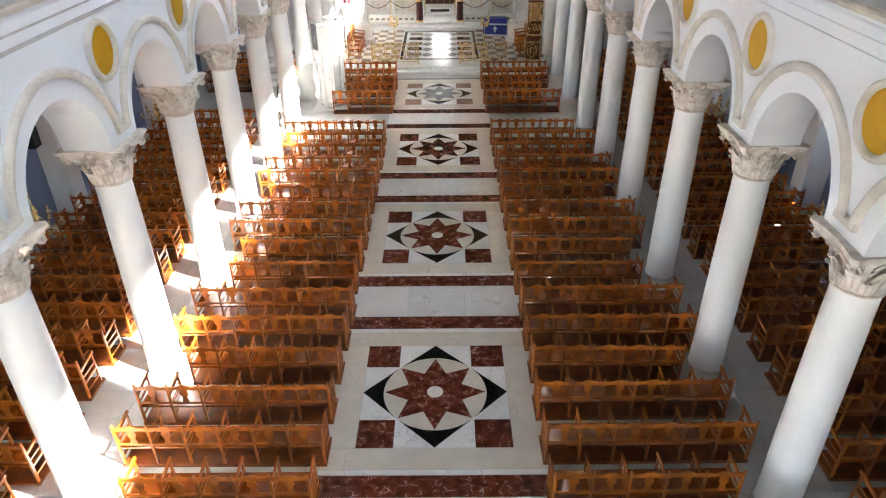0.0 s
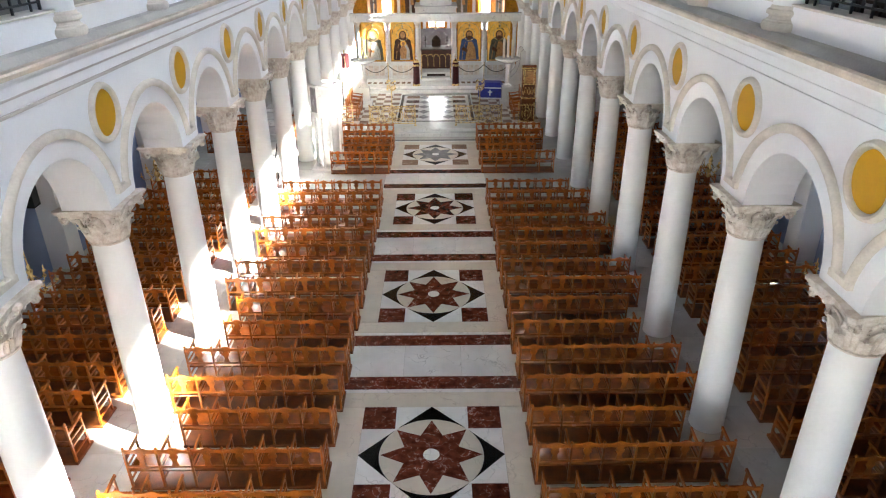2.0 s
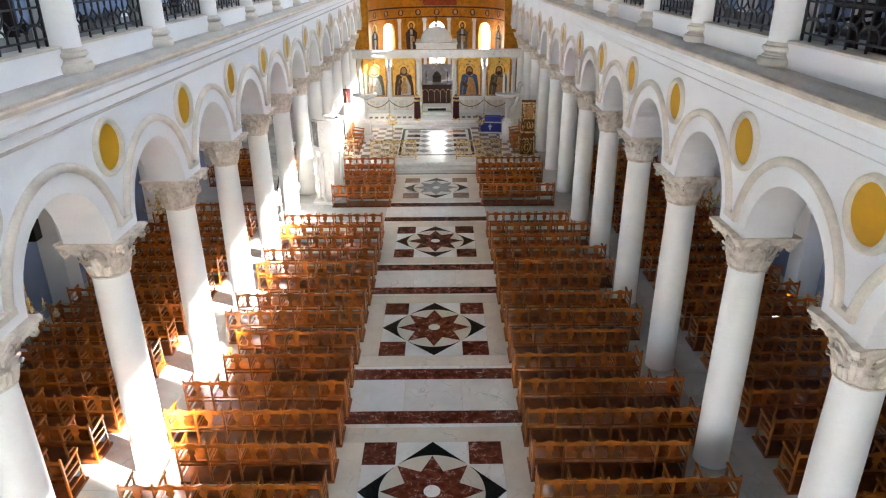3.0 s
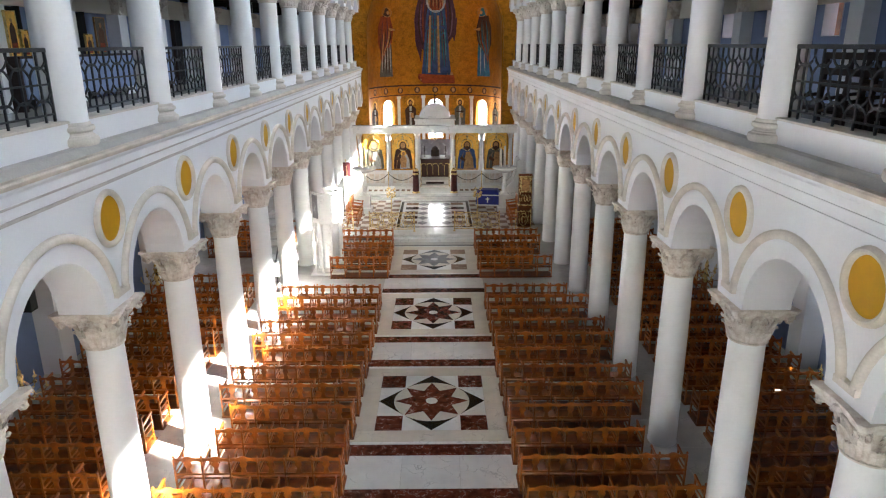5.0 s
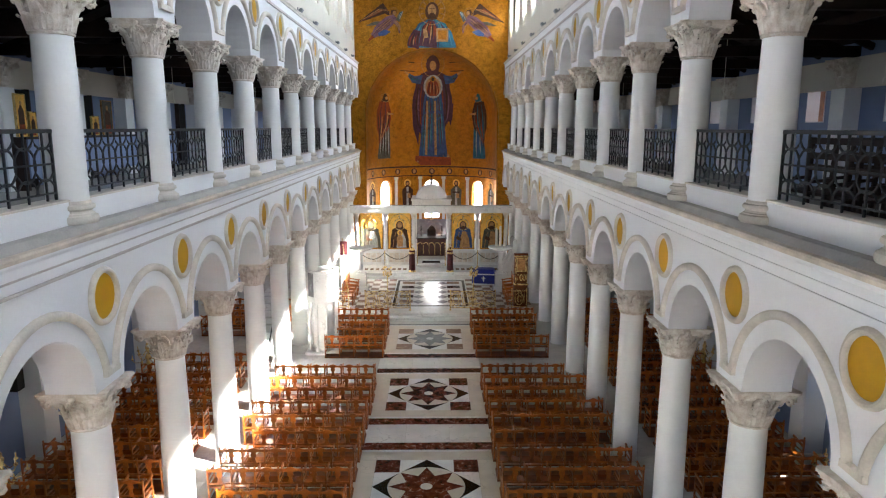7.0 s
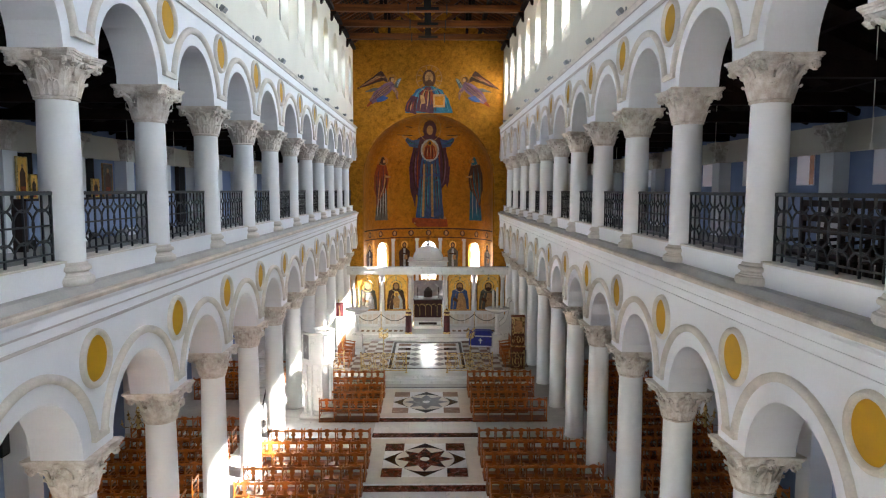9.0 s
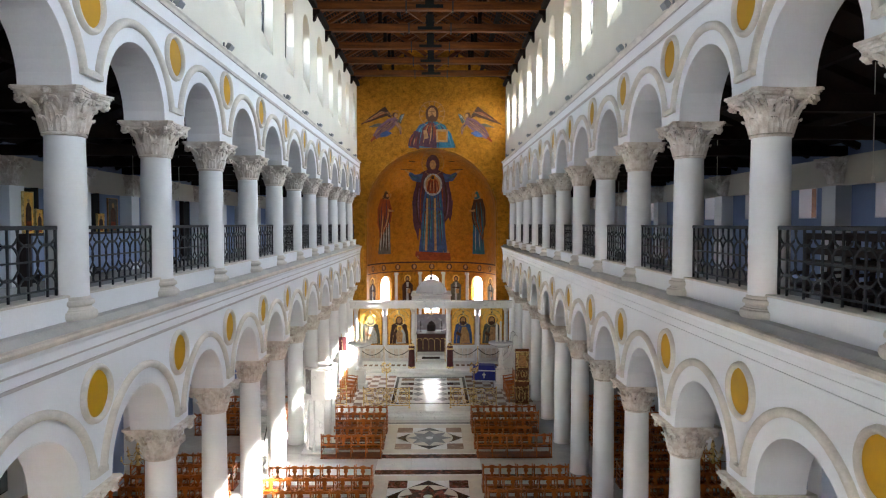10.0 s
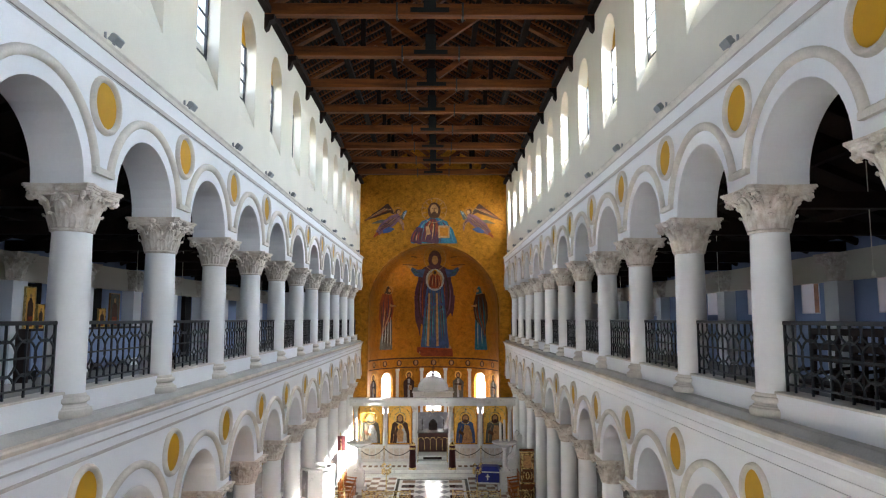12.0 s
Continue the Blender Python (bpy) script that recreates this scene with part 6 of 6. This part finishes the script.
for i in range(7):
    a, b = oct_pts[(i + 3) % 8], oct_pts[(i + 4) % 8]
    if i == 0:
        continue
    ax, ay, bx, by = a[0] * 1.05, a[1] * 1.05, b[0] * 1.05, b[1] * 1.05
    dx, dy = bx - ax, by - ay
    L = math.hypot(dx, dy)
    m = Matrix(((dx / L, -dy / L, 0, (ax + bx) / 2), (dy / L, dx / L, 0, (ay + by) / 2), (0, 0, 1, 2.35), (0, 0, 0, 1)))
    part("parapet_panel", Shape().soft(-L / 2 + 0.05, -0.03, 0.0, L / 2 - 0.05, 0.03, 0.95, 0.01).turned(m), GREYM if i % 2 else WHITEM, e)
    part("post", Shape().soft(-0.06, -0.06, 0, 0.06, 0.06, 0.98, 0.01).turned(Matrix.Translation((ax, ay, 2.35))), WHITEM, e)
    part("coping", Shape().soft(-L / 2 - 0.04, -0.09, 0.98, L / 2 + 0.04, 0.09, 1.06, 0.02).turned(m), WHITEM, e)
part("book_rest", Shape().bar((0.45, -0.2, 3.45), (0.75, -0.2, 3.75), 0.5, 0.05), WHITEM, e)
e = thing("pulpit_stair", "white marble stair with an iron handrail beside the pulpit", "stair", "", pose(-6.4, 26.6, 0))
for i in range(10):
    part("tread", Shape().soft(-0.45, -2.6 + i * 0.26, 0 if i < 1 else i * 0.22 - 0.1, 0.45, -2.32 + i * 0.26, (i + 1) * 0.22, 0.01), WHITEM, e)
part("handrail", Shape().tube([(0.42, -2.6, 1.1), (0.42, 0.0, 3.2)], 0.025, 6).tube([(0.42, -2.5, 0.2), (0.42, -2.5, 1.15)], 0.018, 5).tube([(0.42, -1.3, 1.2), (0.42, -1.3, 2.15)], 0.018, 5).tube([(0.42, -0.1, 2.2), (0.42, -0.1, 3.12)], 0.018, 5), IRON, e)
part("landing", Shape().soft(-0.45, 0.0, 2.1, 0.6, 0.9, 2.3, 0.01), WHITEM, e)

# ---- small fittings ----
def flood_lamp():
    e = thing("flood_lamp", "small grey floodlight on the cornice", "floodlight", "cornice floodlights")
    part("housing", Shape().soft(-0.09, -0.13, 0.08, 0.02, 0.13, 0.22, 0.02).turned(pose(0, 0, 0, 0, -35, 0)), STEEL, e)
    part("bracket", Shape().box(-0.03, -0.15, 0, 0.03, 0.15, 0.03).box(-0.02, -0.15, 0.03, 0.02, -0.132, 0.18).box(-0.02, 0.132, 0.03, 0.02, 0.15, 0.18), STEEL, e)
    part("reflector", Shape().soft(-0.02, -0.13, 0.02, 0.1, 0.13, 0.08, 0.01).turned(pose(0.04, 0, 0.02, 0, 20, 0)), STEEL, e)
    return e


fl = flood_lamp()
fl.matrix_basis = pose(5.06, Y0 + (FIRST + 1) * BAY, LEDGE2)
for side in (1, -1):
    for k in range(FIRST + 1, LAST):
        if (side, k) != (1, FIRST + 1):
            copy_thing(fl, pose(side * 5.06, Y0 + k * BAY, LEDGE2, 0, 0, 0 if side > 0 else 180))


def aisle_chandelier(x, y):
    """A two-tier brass chandelier on a long rod from the aisle's ceiling."""
    e = thing("chandelier", "brass chandelier with curved arms and glass drops", "chandelier", "aisle chandeliers", pose(x, y, 2.3))
    part("rod", Shape().tube([(0, 0, 0.5), (0, 0, 4.66)], 0.012, 6), BRASS, e)
    part("stem", Shape().lathe([(0.0, -0.2), (0.07, -0.14), (0.03, -0.05), (0.09, 0.05), (0.03, 0.2), (0.06, 0.35), (0.012, 0.52)], 12), BRASS, e, smooth=True)
    for i in range(12):
        a = i * math.pi / 6
        r = 0.42 if i % 2 else 0.28
        z = 0.05 if i % 2 else 0.25
        c, sn = math.cos(a), math.sin(a)
        arm = part("arm", Shape().tube([(0.05 * c, 0.05 * sn, z), (r * 0.5 * c, r * 0.5 * sn, z - 0.13), (r * 0.85 * c, r * 0.85 * sn, z - 0.11), (r * c, r * sn, z - 0.02)], 0.010, 6), BRASS, e, smooth=True)
        part("cup", Shape().lathe([(0.015, z - 0.03), (0.045, z), (0.04, z + 0.015), (0.013, z + 0.025), (0.013, z + 0.11), (0.0, z + 0.15)], 8, (r * c, r * sn, 0)), BRASS, arm, smooth=True)
    return e


for side in (1, -1):
    for k in range(-1, 10, 2):
        aisle_chandelier(side * 8.2, Y0 + (k + 0.5) * BAY)
    for k in range(0, LAST):                           # bare pendant cords in the gallery
        e = thing("pendant_lamp", "thin white pendant cord with a small lamp holder", "pendant lamp", "gallery pendants", pose(side * 8.2, Y0 + (k + 0.5) * BAY, 9.75))
        part("cord", Shape().tube([(0, 0, 0.1), (0, 0, 2.18)], 0.008, 5), WAX, e)
        part("holder", Shape().lathe([(0.0, 0), (0.035, 0.02), (0.03, 0.1), (0.01, 0.13)], 8), WAX, e, smooth=True)

# gallery: icons on easels and dark boards along the north wall
for y, z0, w, h, dark in ((17.45, 8.75, 0.40, 1.06, 0), (17.93, 8.75, 0.28, 0.62, 0), (21.2, 8.75, 0.40, 0.56, 0), (22.0, 8.75, 0.60, 1.06, 1), (26.0, 8.75, 0.5, 1.0, 0)):
    e = thing("gallery_icon", "small gold icon with a dark robed shape on a table edge", "icon", "gallery icons", pose(-10.35, y, z0, 0, 0, 90))
    part("board", Shape().box(-w / 2, -0.02, 0, w / 2, 0.02, h), GREYMOS if dark else ICONGOLD, e)
    part("frame", Shape().box(-w / 2 - 0.025, -0.03, 0, -w / 2, 0.025, h + 0.025).box(w / 2, -0.03, 0, w / 2 + 0.025, 0.025, h + 0.025).box(-w / 2, -0.03, h, w / 2, 0.025, h + 0.025), SKINM if dark else BRASS, e)
    surf = lambda x, z, off: -0.02 - off
    painted(e, "robe_hem", REDM, [(0, h * 0.3, w * 0.25), (0, h * 0.05, w * 0.3)], surf, 0.010)
    painted(e, "robe", BROWNMOS if w < 0.5 else HAIRM, [(0, h * 0.75, w * 0.1), (0, h * 0.6, w * 0.3), (0, h * 0.1, w * 0.32)], surf, 0.006)
    round_patch(e, "head", SKINM, 0, h * 0.8, w * 0.13, surf, 0.008)
for y0, y1 in ((17.6, 18.3), (20.75, 21.6), (25.6, 26.4), (28.9, 29.5)):
    e = thing("display_board", "tall dark display board against the gallery wall", "board", "gallery boards")
    part("panel", Shape().soft(-10.76, y0, 7.40, -10.60, y1, 9.95, 0.01), BLACK, e)
    part("edge", Shape().box(-10.765, y0 - 0.05, 7.40, -10.59, y0 - 0.002, 9.98).box(-10.765, y1 + 0.002, 7.40, -10.59, y1 + 0.05, 9.98), DARK, e)
e = thing("side_table", "long dark table with a pale cloth in the gallery", "table", "", pose(-10.3, 20.6, 7.40))
part("top", Shape().soft(-0.3, -3.6, 1.29, 0.3, 6.0, 1.348, 0.01), DARK, e)
part("cloth", Shape().box(-0.28, -3.5, 0.3, 0.28, 5.9, 1.289), BLUEWALL, e)
for y in (-3.55, 5.95):
    part("leg", Shape().box(-0.25, y - 0.04, 0, 0.25, y + 0.04, 1.29), DARK, e)

# south aisle: wall icon in a gold arch; loudspeakers on the pilasters
e = thing("wall_icon", "arched gold icon in a dark frame on the aisle wall", "icon", "", pose(10.79, 18.5, 2.2, 0, 0, -90))
part("board", Shape().prism([(0.5 * math.cos(a * math.pi / 12), 1.3 + 0.5 * math.sin(a * math.pi / 12)) for a in range(13)] + [(-0.5, 0), (0.5, 0)], 0.0, 0.06).turned(Matrix(((1, 0, 0, 0), (0, 0, -1, 0), (0, 1, 0, 0), (0, 0, 0, 1)))), ICONGOLD, e)
part("shape", Shape().prism([(-0.25, 0.1), (0.25, 0.1), (0.28, 0.8), (0.1, 1.2), (0.12, 1.45), (-0.12, 1.45), (-0.1, 1.2), (-0.28, 0.8)], 0.062, 0.07).turned(Matrix(((1, 0, 0, 0), (0, 0, -1, 0), (0, 1, 0, 0), (0, 0, 0, 1)))), BROWNMOS, e)
for side in (1, -1):
    for k in (3, 6, 9):
        e = thing("loudspeaker", "black box loudspeaker mounted in the side aisle", "loudspeaker", "aisle loudspeakers", pose(-10.78, 16.45, 2.3, 0, 0, 180) if (side, k) == (-1, 3) else pose(side * 10.17, Y0 + k * BAY, 2.95, 0, 0, 0 if side > 0 else 180))
        part("box", Shape().soft(-0.28, -0.16, 0, -0.02, 0.16, 0.62, 0.02), BLACK, e)
        part("bracket", Shape().box(-0.021, -0.04, 0.2, 0.018, 0.04, 0.4), IRON, e)
        part("grille", Shape().box(-0.29, -0.13, 0.04, -0.281, 0.13, 0.58), IRON, e)
